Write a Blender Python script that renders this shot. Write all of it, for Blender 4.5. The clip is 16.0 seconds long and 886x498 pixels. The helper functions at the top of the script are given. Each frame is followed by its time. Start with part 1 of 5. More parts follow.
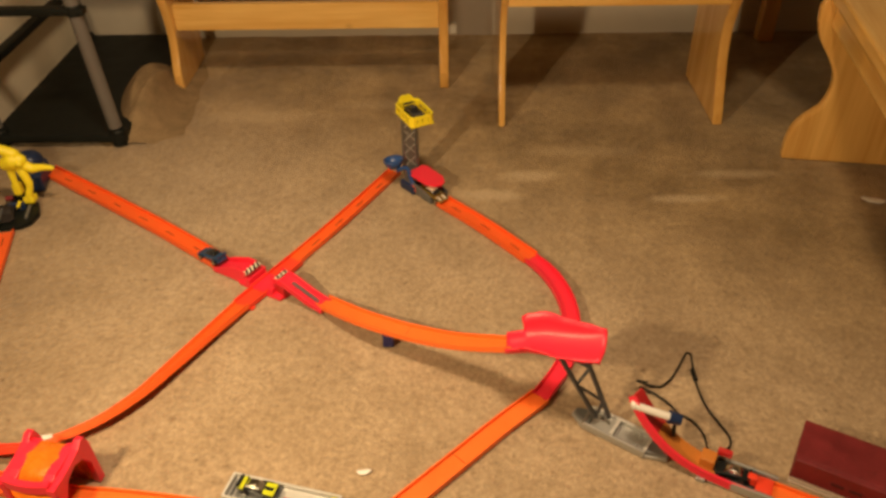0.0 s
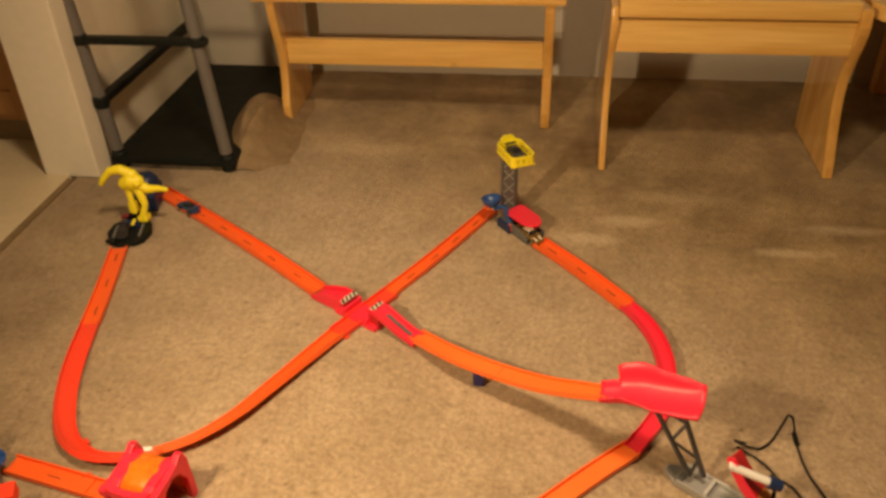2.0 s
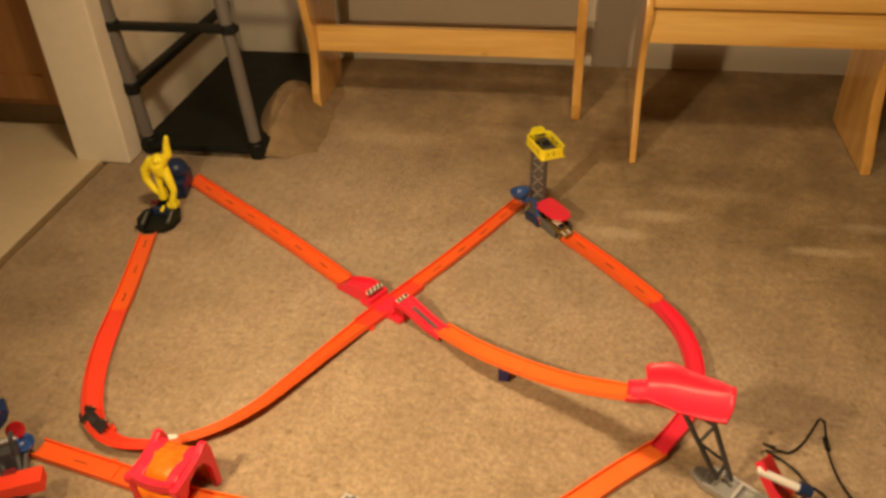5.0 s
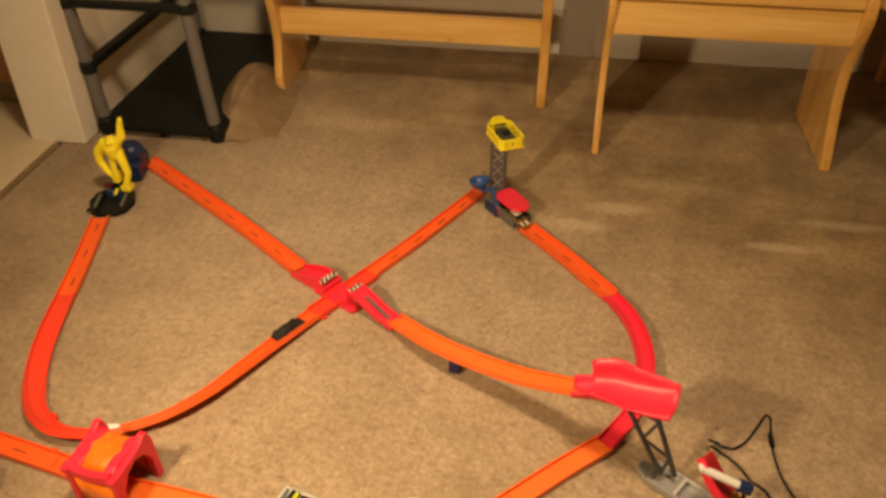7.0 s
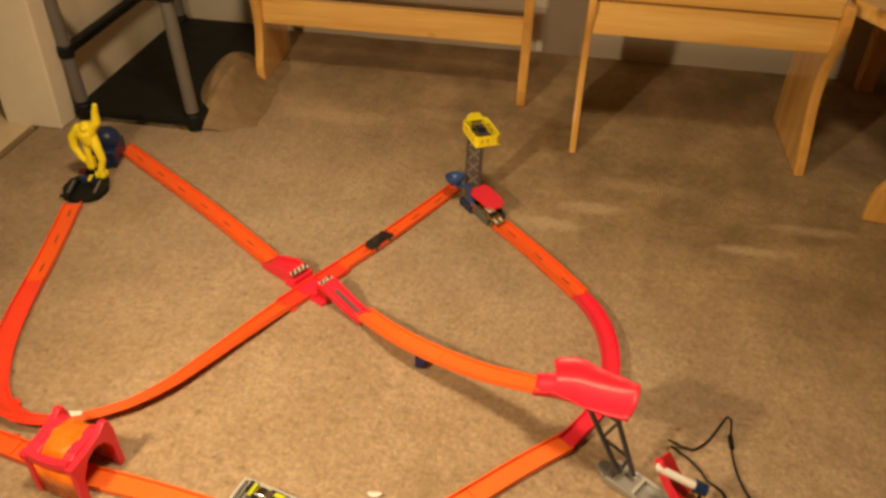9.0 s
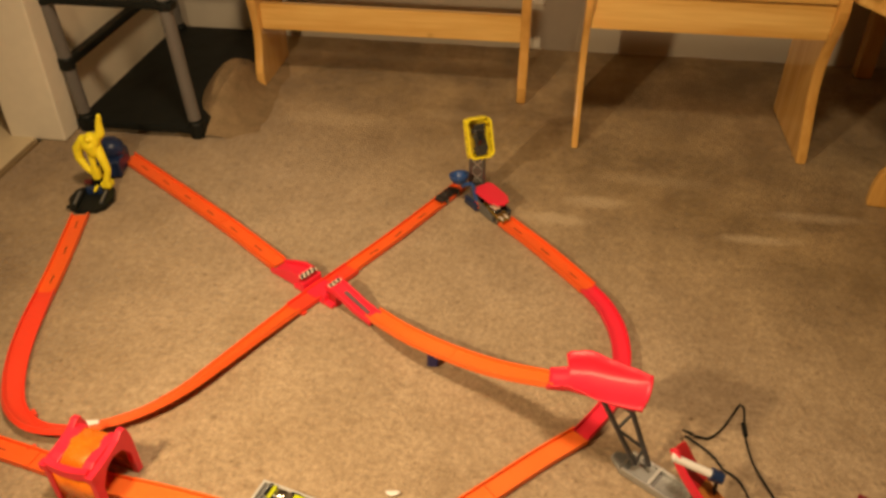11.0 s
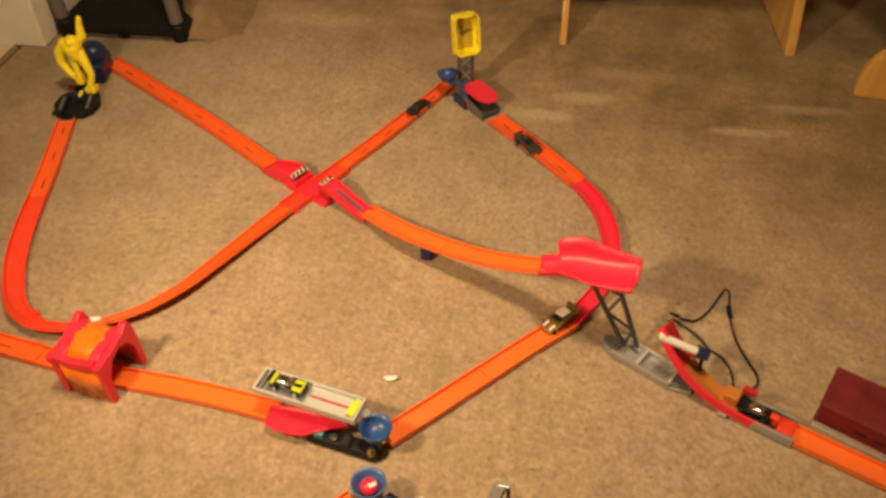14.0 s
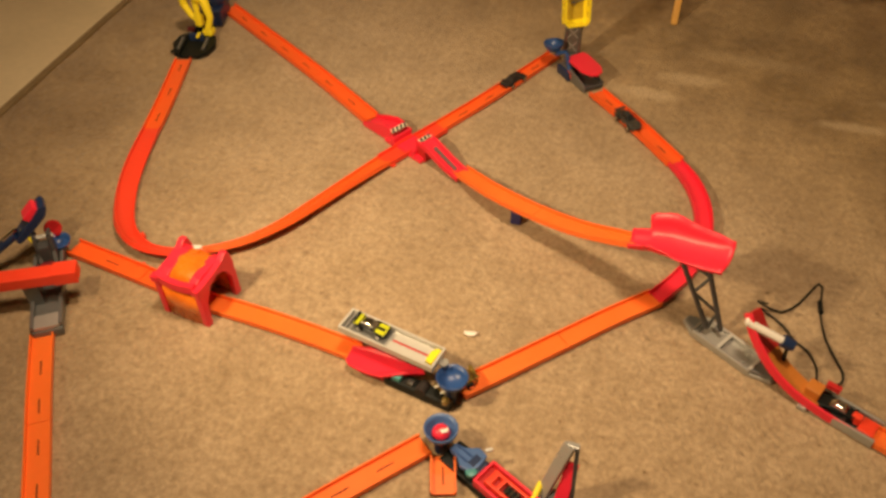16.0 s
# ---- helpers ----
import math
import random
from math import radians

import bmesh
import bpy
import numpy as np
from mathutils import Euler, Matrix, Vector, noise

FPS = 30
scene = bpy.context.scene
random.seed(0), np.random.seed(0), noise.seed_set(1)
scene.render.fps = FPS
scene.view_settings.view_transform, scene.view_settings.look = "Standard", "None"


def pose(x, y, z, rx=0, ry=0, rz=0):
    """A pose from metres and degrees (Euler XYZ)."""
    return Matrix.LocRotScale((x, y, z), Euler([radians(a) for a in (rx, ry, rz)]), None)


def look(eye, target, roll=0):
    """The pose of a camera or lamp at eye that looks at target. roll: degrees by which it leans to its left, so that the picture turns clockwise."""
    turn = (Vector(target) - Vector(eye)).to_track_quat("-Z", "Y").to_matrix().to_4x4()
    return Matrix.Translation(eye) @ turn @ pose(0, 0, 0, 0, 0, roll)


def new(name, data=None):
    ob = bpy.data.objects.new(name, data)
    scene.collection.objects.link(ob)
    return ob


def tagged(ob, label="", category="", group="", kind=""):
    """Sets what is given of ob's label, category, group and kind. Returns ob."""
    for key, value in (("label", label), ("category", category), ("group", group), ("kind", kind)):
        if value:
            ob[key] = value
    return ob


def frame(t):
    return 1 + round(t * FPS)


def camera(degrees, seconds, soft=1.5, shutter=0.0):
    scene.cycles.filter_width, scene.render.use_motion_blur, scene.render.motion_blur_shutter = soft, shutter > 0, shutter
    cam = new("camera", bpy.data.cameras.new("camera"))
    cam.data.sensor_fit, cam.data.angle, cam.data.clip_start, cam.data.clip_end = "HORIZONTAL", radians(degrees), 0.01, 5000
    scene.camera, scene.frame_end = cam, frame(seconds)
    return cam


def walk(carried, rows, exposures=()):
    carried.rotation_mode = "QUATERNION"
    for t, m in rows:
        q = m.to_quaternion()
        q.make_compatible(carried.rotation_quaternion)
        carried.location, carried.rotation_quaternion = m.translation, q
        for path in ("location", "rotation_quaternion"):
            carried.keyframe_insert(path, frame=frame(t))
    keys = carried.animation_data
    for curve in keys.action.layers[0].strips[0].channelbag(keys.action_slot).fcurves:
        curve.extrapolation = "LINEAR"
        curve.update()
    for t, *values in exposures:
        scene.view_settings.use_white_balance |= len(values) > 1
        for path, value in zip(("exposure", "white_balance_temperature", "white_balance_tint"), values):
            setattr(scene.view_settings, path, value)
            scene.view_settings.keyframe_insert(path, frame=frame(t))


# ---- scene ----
cam = camera(57.5, 16.0, soft=3.1)
PATH = [
    (0, (-0.017, 0.458, 1.034), (-0.044, 2.058, -0.164), -1.0),
    (0.5, (-0.024, 0.459, 1.038), (-0.105, 2.071, -0.142), -1.2),
    (1, (-0.033, 0.458, 1.041), (-0.168, 2.081, -0.121), -1.3),
    (1.5, (-0.04, 0.457, 1.044), (-0.225, 2.087, -0.1), -1.3),
    (2, (-0.044, 0.458, 1.045), (-0.276, 2.094, -0.081), -1.7),
    (2.5, (-0.046, 0.461, 1.044), (-0.31, 2.098, -0.074), -1.9),
    (3, (-0.05, 0.463, 1.043), (-0.329, 2.099, -0.073), -1.9),
    (3.5, (-0.051, 0.465, 1.044), (-0.345, 2.093, -0.08), -2.2),
    (6, (-0.03, 0.487, 1.05), (-0.324, 2.085, -0.115), -1.7),
    (6.5, (-0.017, 0.494, 1.05), (-0.289, 2.09, -0.124), -0.8),
    (7, (-0.002, 0.503, 1.05), (-0.243, 2.095, -0.137), 0.0),
    (7.5, (0.012, 0.508, 1.054), (-0.202, 2.099, -0.139), 0.8),
    (8, (0.021, 0.509, 1.053), (-0.181, 2.103, -0.137), 1.6),
    (8.5, (0.029, 0.508, 1.055), (-0.179, 2.098, -0.141), 1.8),
    (9, (0.032, 0.507, 1.055), (-0.179, 2.094, -0.143), 2.1),
    (11.5, (0.018, 0.493, 1.057), (-0.189, 2.08, -0.142), -0.3),
    (12, (0.018, 0.488, 1.054), (-0.179, 2.068, -0.156), -0.7),
    (12.5, (0.016, 0.483, 1.051), (-0.165, 2.035, -0.197), -1.0),
    (13, (0.018, 0.475, 1.044), (-0.157, 1.999, -0.239), -1.0),
    (13.5, (0.016, 0.465, 1.04), (-0.148, 1.953, -0.286), -0.8),
    (14, (0.017, 0.458, 1.036), (-0.15, 1.918, -0.321), -0.3),
    (14.5, (0.014, 0.449, 1.031), (-0.166, 1.884, -0.35), 0.2),
    (15, (0.012, 0.439, 1.027), (-0.214, 1.851, -0.372), 0.5),
    (15.5, (0.007, 0.428, 1.029), (-0.279, 1.824, -0.374), 0.3),
    (16, (0.004, 0.419, 1.028), (-0.346, 1.807, -0.369), 0.3),
]
walk(cam, [(t, look(eye, target, roll)) for t, eye, target, roll in PATH])

# ---- light ----
world = bpy.data.worlds.new("world")
scene.world = world
world.use_nodes = True
world.node_tree.nodes["Background"].inputs[0].default_value = (1.0, 0.72, 0.42, 1)
world.node_tree.nodes["Background"].inputs[1].default_value = 0.003


def spot(name, eye, target, watts, radius, colour, degrees):
    data = bpy.data.lights.new(name, "SPOT")
    data.energy, data.shadow_soft_size, data.color, data.spot_size, data.spot_blend = watts, radius, colour, radians(degrees), 1.0
    ob = new(name, data)
    ob.matrix_basis = look(eye, target)
    return ob


spot("pendant_lamp_light", (0.04, 1.06, 2.25), (-0.66, 1.02, 0.0), 94, 0.19, (1.0, 0.725, 0.49), 88)
spot("pendant_shade_glow", (0.04, 1.06, 2.24), (-0.40, 1.70, 0.0), 80, 0.15, (1.0, 0.72, 0.42), 150)
spot("table_lamp_light", (-0.72, 0.78, 0.86), (0.14, 2.18, 0.16), 59, 0.04, (1.0, 0.71, 0.385), 126)
scene.view_settings.exposure = 0.0


# ---- materials ----
def material(name, colour, rough=0.5, metal=0.0, vary=0.12, scale=20.0, bump=0.0, bump_scale=200.0, coat=0.0, spec=0.5, through_light=0.0):
    """A painted or plastic surface: base colour with blotches at two sizes, and fine relief."""
    m = bpy.data.materials.new(name)
    m.use_nodes = True
    nt = m.node_tree
    b = nt.nodes["Principled BSDF"]
    b.inputs["Roughness"].default_value = rough
    b.inputs["Metallic"].default_value = metal
    b.inputs["Coat Weight"].default_value = coat
    b.inputs["Specular IOR Level"].default_value = spec
    if through_light:
        b.inputs["Subsurface Weight"].default_value = through_light
        b.inputs["Subsurface Radius"].default_value = (0.006, 0.003, 0.001)
    tc = nt.nodes.new("ShaderNodeTexCoord")
    n1 = nt.nodes.new("ShaderNodeTexNoise")
    n1.inputs["Scale"].default_value, n1.inputs["Detail"].default_value = scale, 5
    n2 = nt.nodes.new("ShaderNodeTexNoise")
    n2.inputs["Scale"].default_value, n2.inputs["Detail"].default_value = scale * 9, 3
    nt.links.new(tc.outputs["Object"], n1.inputs["Vector"])
    nt.links.new(tc.outputs["Object"], n2.inputs["Vector"])
    mix = nt.nodes.new("ShaderNodeMix")
    mix.data_type, mix.inputs[0].default_value = "FLOAT", 0.4
    nt.links.new(n1.outputs[0], mix.inputs[2])
    nt.links.new(n2.outputs[0], mix.inputs[3])
    ramp = nt.nodes.new("ShaderNodeValToRGB")
    ramp.color_ramp.elements[0].position, ramp.color_ramp.elements[1].position = 0.3, 0.7
    ramp.color_ramp.elements[0].color = tuple(c * (1 - vary) for c in colour) + (1,)
    ramp.color_ramp.elements[1].color = tuple(min(1, c * (1 + vary)) for c in colour) + (1,)
    nt.links.new(mix.outputs[0], ramp.inputs[0])
    nt.links.new(ramp.outputs[0], b.inputs["Base Color"])
    mr = nt.nodes.new("ShaderNodeMapRange")
    mr.inputs["To Min"].default_value, mr.inputs["To Max"].default_value = max(0.02, rough - 0.1), min(1, rough + 0.12)
    nt.links.new(n1.outputs[0], mr.inputs["Value"])
    nt.links.new(mr.outputs[0], b.inputs["Roughness"])
    if bump:
        nb = nt.nodes.new("ShaderNodeTexNoise")
        nb.inputs["Scale"].default_value, nb.inputs["Detail"].default_value = bump_scale, 4
        nt.links.new(tc.outputs["Object"], nb.inputs["Vector"])
        bp = nt.nodes.new("ShaderNodeBump")
        bp.inputs["Strength"].default_value, bp.inputs["Distance"].default_value = bump, 0.002
        nt.links.new(nb.outputs[0], bp.inputs["Height"])
        nt.links.new(bp.outputs[0], b.inputs["Normal"])
    return m


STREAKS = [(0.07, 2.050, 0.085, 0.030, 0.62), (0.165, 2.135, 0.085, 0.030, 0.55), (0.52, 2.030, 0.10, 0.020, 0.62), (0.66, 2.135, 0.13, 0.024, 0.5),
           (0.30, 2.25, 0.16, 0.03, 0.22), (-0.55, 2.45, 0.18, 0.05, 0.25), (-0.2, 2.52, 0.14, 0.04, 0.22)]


def carpet_material():
    m = bpy.data.materials.new("carpet")
    m.use_nodes = True
    nt = m.node_tree
    b = nt.nodes["Principled BSDF"]
    b.inputs["Roughness"].default_value = 0.95
    b.inputs["Specular IOR Level"].default_value = 0.1
    b.inputs["Sheen Weight"].default_value = 0.25
    b.inputs["Sheen Roughness"].default_value = 0.5
    geo = nt.nodes.new("ShaderNodeNewGeometry")

    def noise_at(scale, detail, rough=0.6):
        n = nt.nodes.new("ShaderNodeTexNoise")
        n.inputs["Scale"].default_value, n.inputs["Detail"].default_value, n.inputs["Roughness"].default_value = scale, detail, rough
        nt.links.new(geo.outputs["Position"], n.inputs["Vector"])
        return n

    def ramp_of(src, p0, c0, p1, c1):
        r = nt.nodes.new("ShaderNodeValToRGB")
        r.color_ramp.elements[0].position, r.color_ramp.elements[1].position = p0, p1
        r.color_ramp.elements[0].color, r.color_ramp.elements[1].color = (*c0, 1), (*c1, 1)
        nt.links.new(src, r.inputs[0])
        return r

    def mixed(kind, fac, a, c):
        x = nt.nodes.new("ShaderNodeMix")
        x.data_type, x.blend_type = "RGBA", kind
        if isinstance(fac, float):
            x.inputs[0].default_value = fac
        else:
            nt.links.new(fac, x.inputs[0])
        nt.links.new(a, x.inputs[6])
        nt.links.new(c, x.inputs[7])
        return x.outputs[2]

    tuft = ramp_of(noise_at(118, 3).outputs[0], 0.28, (0.380, 0.276, 0.166), 0.72, (0.566, 0.424, 0.270))
    clump = ramp_of(noise_at(52, 5, 0.7).outputs[0], 0.30, (0.74, 0.72, 0.69), 0.56, (1.0, 1.0, 1.0))
    patch = ramp_of(noise_at(9, 4, 0.6).outputs[0], 0.32, (0.86, 0.84, 0.80), 0.68, (1.04, 1.04, 1.04))
    # worn, mottled pile towards the benches: broad darker patches, dimmer light coloured in too
    mottle_dim = ramp_of(noise_at(4.6, 9, 0.70).outputs[0], 0.40, (0.55, 0.49, 0.32), 0.62, (1.0, 0.95, 0.74))
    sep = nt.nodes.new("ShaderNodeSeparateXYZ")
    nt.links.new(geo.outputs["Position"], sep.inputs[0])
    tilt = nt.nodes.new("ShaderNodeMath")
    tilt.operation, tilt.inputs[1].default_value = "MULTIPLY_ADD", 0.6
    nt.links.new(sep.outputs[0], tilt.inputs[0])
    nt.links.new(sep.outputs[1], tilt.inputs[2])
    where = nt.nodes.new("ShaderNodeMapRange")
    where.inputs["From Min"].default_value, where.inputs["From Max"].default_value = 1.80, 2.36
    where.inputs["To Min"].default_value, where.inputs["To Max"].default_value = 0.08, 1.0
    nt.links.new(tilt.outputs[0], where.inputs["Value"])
    base = mixed("MULTIPLY", 1.0, tuft.outputs[0], clump.outputs[0])
    base = mixed("MULTIPLY", 1.0, base, patch.outputs[0])
    gaps = ramp_of(noise_at(64, 2, 0.5).outputs[0], 0.25, (0.66, 0.62, 0.57), 0.34, (1.0, 1.0, 1.0))
    base = mixed("MULTIPLY", 1.0, base, gaps.outputs[0])
    base = mixed("MULTIPLY", where.outputs[0], base, mottle_dim.outputs[0])
    # carpet colour darkened raggedly towards the kitchen, for the dimmer light there
    left_mask = nt.nodes.new("ShaderNodeMapRange")
    left_mask.inputs["From Min"].default_value, left_mask.inputs["From Max"].default_value = -0.62, -1.15
    left_mask.inputs["To Min"].default_value, left_mask.inputs["To Max"].default_value = 0.0, 0.95
    nt.links.new(sep.outputs[0], left_mask.inputs["Value"])
    left_dim = ramp_of(noise_at(3.4, 8, 0.68).outputs[0], 0.36, (0.54, 0.48, 0.36), 0.64, (0.92, 0.88, 0.74))
    base = mixed("MULTIPLY", left_mask.outputs[0], base, left_dim.outputs[0])
    # pale streaks of brushed pile
    ragged = noise_at(22, 5, 0.7)
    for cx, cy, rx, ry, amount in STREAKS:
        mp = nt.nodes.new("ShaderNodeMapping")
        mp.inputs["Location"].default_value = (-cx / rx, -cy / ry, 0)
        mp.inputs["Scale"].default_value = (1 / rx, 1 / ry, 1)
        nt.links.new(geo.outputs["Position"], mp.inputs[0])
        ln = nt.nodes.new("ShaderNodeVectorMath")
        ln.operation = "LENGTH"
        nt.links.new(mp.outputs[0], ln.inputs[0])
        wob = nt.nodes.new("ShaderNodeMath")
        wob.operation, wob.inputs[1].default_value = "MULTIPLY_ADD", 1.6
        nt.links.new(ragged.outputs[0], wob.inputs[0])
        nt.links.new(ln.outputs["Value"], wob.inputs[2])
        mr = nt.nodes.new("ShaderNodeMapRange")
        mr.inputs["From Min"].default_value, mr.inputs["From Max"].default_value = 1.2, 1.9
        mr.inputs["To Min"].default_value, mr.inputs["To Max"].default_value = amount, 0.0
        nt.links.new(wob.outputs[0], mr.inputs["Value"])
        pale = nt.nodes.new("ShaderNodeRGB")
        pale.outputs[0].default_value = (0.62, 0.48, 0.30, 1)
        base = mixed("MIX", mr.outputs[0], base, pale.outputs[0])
    nt.links.new(base, b.inputs["Base Color"])
    bp = nt.nodes.new("ShaderNodeBump")
    bp.inputs["Strength"].default_value, bp.inputs["Distance"].default_value = 0.85, 0.007
    nt.links.new(noise_at(105, 4, 0.7).outputs[0], bp.inputs["Height"])
    nt.links.new(bp.outputs[0], b.inputs["Normal"])
    return m


def wood_material(name, light, dark, rough=0.22, coat=1.0, axis=0, scale=1.0):
    """Varnished pine: long grain along one axis, with soft rings and a few knots."""
    m = bpy.data.materials.new(name)
    m.use_nodes = True
    nt = m.node_tree
    b = nt.nodes["Principled BSDF"]
    b.inputs["Roughness"].default_value, b.inputs["Coat Weight"].default_value, b.inputs["Coat Roughness"].default_value = rough, coat, 0.06
    tc = nt.nodes.new("ShaderNodeTexCoord")
    mp = nt.nodes.new("ShaderNodeMapping")
    s = [26.0 * scale] * 3
    s[axis] = 1.6 * scale
    mp.inputs["Scale"].default_value = s
    nt.links.new(tc.outputs["Object"], mp.inputs[0])
    n = nt.nodes.new("ShaderNodeTexNoise")
    n.inputs["Scale"].default_value, n.inputs["Detail"].default_value, n.inputs["Distortion"].default_value = 1.0, 6, 0.6
    nt.links.new(mp.outputs[0], n.inputs["Vector"])
    fine = nt.nodes.new("ShaderNodeTexNoise")
    fine.inputs["Scale"].default_value, fine.inputs["Detail"].default_value = 6.0, 3
    nt.links.new(mp.outputs[0], fine.inputs["Vector"])
    v = nt.nodes.new("ShaderNodeTexVoronoi")
    v.inputs["Scale"].default_value = 5.0
    nt.links.new(tc.outputs["Object"], v.inputs["Vector"])
    knot = nt.nodes.new("ShaderNodeMapRange")
    knot.inputs["From Min"].default_value, knot.inputs["From Max"].default_value = 0.03, 0.10
    nt.links.new(v.outputs["Distance"], knot.inputs["Value"])
    r = nt.nodes.new("ShaderNodeValToRGB")
    r.color_ramp.elements[0].position, r.color_ramp.elements[1].position = 0.3, 0.66
    r.color_ramp.elements[0].color, r.color_ramp.elements[1].color = (*dark, 1), (*light, 1)
    add = nt.nodes.new("ShaderNodeMix")
    add.data_type, add.inputs[0].default_value = "FLOAT", 0.3
    nt.links.new(n.outputs[0], add.inputs[2])
    nt.links.new(fine.outputs[0], add.inputs[3])
    nt.links.new(add.outputs[0], r.inputs[0])
    mx = nt.nodes.new("ShaderNodeMix")
    mx.data_type = "RGBA"
    mx.inputs[6].default_value = tuple(c * 0.55 for c in dark) + (1,)
    nt.links.new(knot.outputs[0], mx.inputs[0])
    nt.links.new(r.outputs[0], mx.inputs[7])
    nt.links.new(mx.outputs[2], b.inputs["Base Color"])
    bp = nt.nodes.new("ShaderNodeBump")
    bp.inputs["Strength"].default_value, bp.inputs["Distance"].default_value = 0.12, 0.001
    nt.links.new(fine.outputs[0], bp.inputs["Height"])
    nt.links.new(bp.outputs[0], b.inputs["Normal"])
    return m


CARPET = carpet_material()
PINE_X = wood_material("pine_along_x", (0.90, 0.60, 0.20), (0.66, 0.35, 0.075))
PINE_Y = wood_material("pine_along_y", (0.88, 0.57, 0.18), (0.68, 0.37, 0.085), axis=1)
PINE_Z = wood_material("pine_along_z", (0.84, 0.50, 0.145), (0.62, 0.315, 0.07), axis=2)
OAK = wood_material("cabinet_oak", (0.40, 0.20, 0.065), (0.29, 0.13, 0.038), rough=0.4, coat=0.1, axis=2)
PAINT = material("wall_paint", (0.56, 0.51, 0.43), 0.7, vary=0.05, scale=3, bump=0.25, bump_scale=90)
CREAM_WALL = material("cream_wall_paint", (0.82, 0.745, 0.585), 0.6, vary=0.05, scale=3, bump=0.2, bump_scale=90)
TRIM = material("trim_paint", (0.80, 0.735, 0.59), 0.5, vary=0.06, scale=4, bump=0.1)
CEILING = material("ceiling_paint", (0.55, 0.52, 0.47), 0.8, vary=0.04, scale=3, bump=0.4, bump_scale=60)
TILE = material("floor_vinyl", (0.62, 0.51, 0.32), 0.45, vary=0.08, scale=6, bump=0.1)
DARK_TRIM = material("dark_strip", (0.21, 0.145, 0.07), 0.6, vary=0.2)
ORANGE = material("orange_track", (0.90, 0.128, 0.018), 0.42, vary=0.05, scale=14, bump=0.05, through_light=0.15)
ORANGE_LIGHT = material("light_orange_track", (0.94, 0.185, 0.026), 0.42, vary=0.05, scale=14, bump=0.05, through_light=0.15)
RED_ORANGE = material("red_orange_track", (0.86, 0.062, 0.024), 0.36, vary=0.05, scale=14, through_light=0.15)
RED = material("red_plastic", (0.84, 0.026, 0.058), 0.38, vary=0.06, scale=18, through_light=0.12)
DEEP_RED = material("deep_red_plastic", (0.52, 0.018, 0.02), 0.4, vary=0.08, scale=18)
CLEAR_ORANGE = material("amber_plastic", (0.86, 0.185, 0.012), 0.26, vary=0.34, scale=45, bump=0.6, bump_scale=60, coat=0.35, through_light=0.25)
SLOT = material("slot_shadow", (0.13, 0.022, 0.006), 0.8)
BLACK = material("black_plastic", (0.0045, 0.0065, 0.0055), 0.55, vary=0.3, spec=0.3)
MATTE_BLACK = material("matte_black", (0.016, 0.011, 0.009), 0.75, vary=0.3)
GREY = material("grey_plastic", (0.165, 0.170, 0.168), 0.30, metal=0.35, vary=0.12)
DARK_GREY = material("dark_grey_plastic", (0.055, 0.055, 0.058), 0.45, vary=0.15)
SILVER = material("silver_plastic", (0.40, 0.40, 0.38), 0.3, metal=0.35, vary=0.08)
PALE_SILVER = material("pale_silver_plastic", (0.56, 0.55, 0.51), 0.32, metal=0.15, vary=0.08)
CHROME_DULL = material("dull_chrome_plastic", (0.42, 0.42, 0.40), 0.22, metal=0.8, vary=0.15, bump=0.1)
POST_GREY = material("rack_post_grey", (0.135, 0.125, 0.115), 0.5, vary=0.1)
BLUE = material("blue_plastic", (0.025, 0.075, 0.24), 0.33, vary=0.1)
LIGHT_BLUE = material("mid_blue_plastic", (0.06, 0.13, 0.32), 0.4, vary=0.1)
DARK_BLUE = material("navy_plastic", (0.012, 0.028, 0.085), 0.36, vary=0.15)
INDIGO = material("indigo_plastic", (0.020, 0.022, 0.13), 0.4, vary=0.12)
YELLOW = material("yellow_plastic", (0.88, 0.74, 0.02), 0.45, vary=0.06)
LIME = material("lime_paint", (0.55, 0.60, 0.02), 0.22, vary=0.1, coat=0.6)
BLUE_PAINT = material("blue_car_paint", (0.012, 0.05, 0.13), 0.2, vary=0.1, coat=0.8)
GOLD_PAINT = material("gold_car_paint", (0.30, 0.20, 0.045), 0.25, metal=0.5, vary=0.55, scale=90, coat=0.5)
GUN_PAINT = material("gunmetal_car_paint", (0.075, 0.075, 0.07), 0.26, metal=0.5, vary=0.2, coat=0.5)
TEAL = material("teal_print", (0.06, 0.26, 0.26), 0.4)
WINDOW = material("car_window", (0.012, 0.014, 0.016), 0.08, vary=0.1, coat=0.8)
CHROME = material("chrome", (0.75, 0.74, 0.70), 0.12, metal=1.0, vary=0.05)
WHITE = material("white_plastic", (0.80, 0.77, 0.70), 0.4, vary=0.05)
CREAM = material("cream_print", (0.88, 0.80, 0.62), 0.5, vary=0.05)
PAPER = material("paper", (0.72, 0.62, 0.52), 0.8, vary=0.1, scale=300)
MAROON = material("maroon_leather", (0.17, 0.016, 0.020), 0.42, vary=0.34, scale=30, bump=0.3, bump_scale=500)
DARK_MAROON = material("dark_maroon_print", (0.055, 0.008, 0.010), 0.6, vary=0.3)
DULL_YELLOW = material("dull_yellow_plastic", (0.50, 0.36, 0.02), 0.6, vary=0.25, scale=80)
BROWN_ORANGE = material("brown_orange_plastic", (0.55, 0.19, 0.03), 0.45, vary=0.08)
# carpet colour darkened as if in shade, for the humped end by the rack
SHADED_CARPET = material("shaded_carpet", (0.27, 0.19, 0.105), 0.95, vary=0.30, scale=22, bump=0.9, bump_scale=110, spec=0.1)


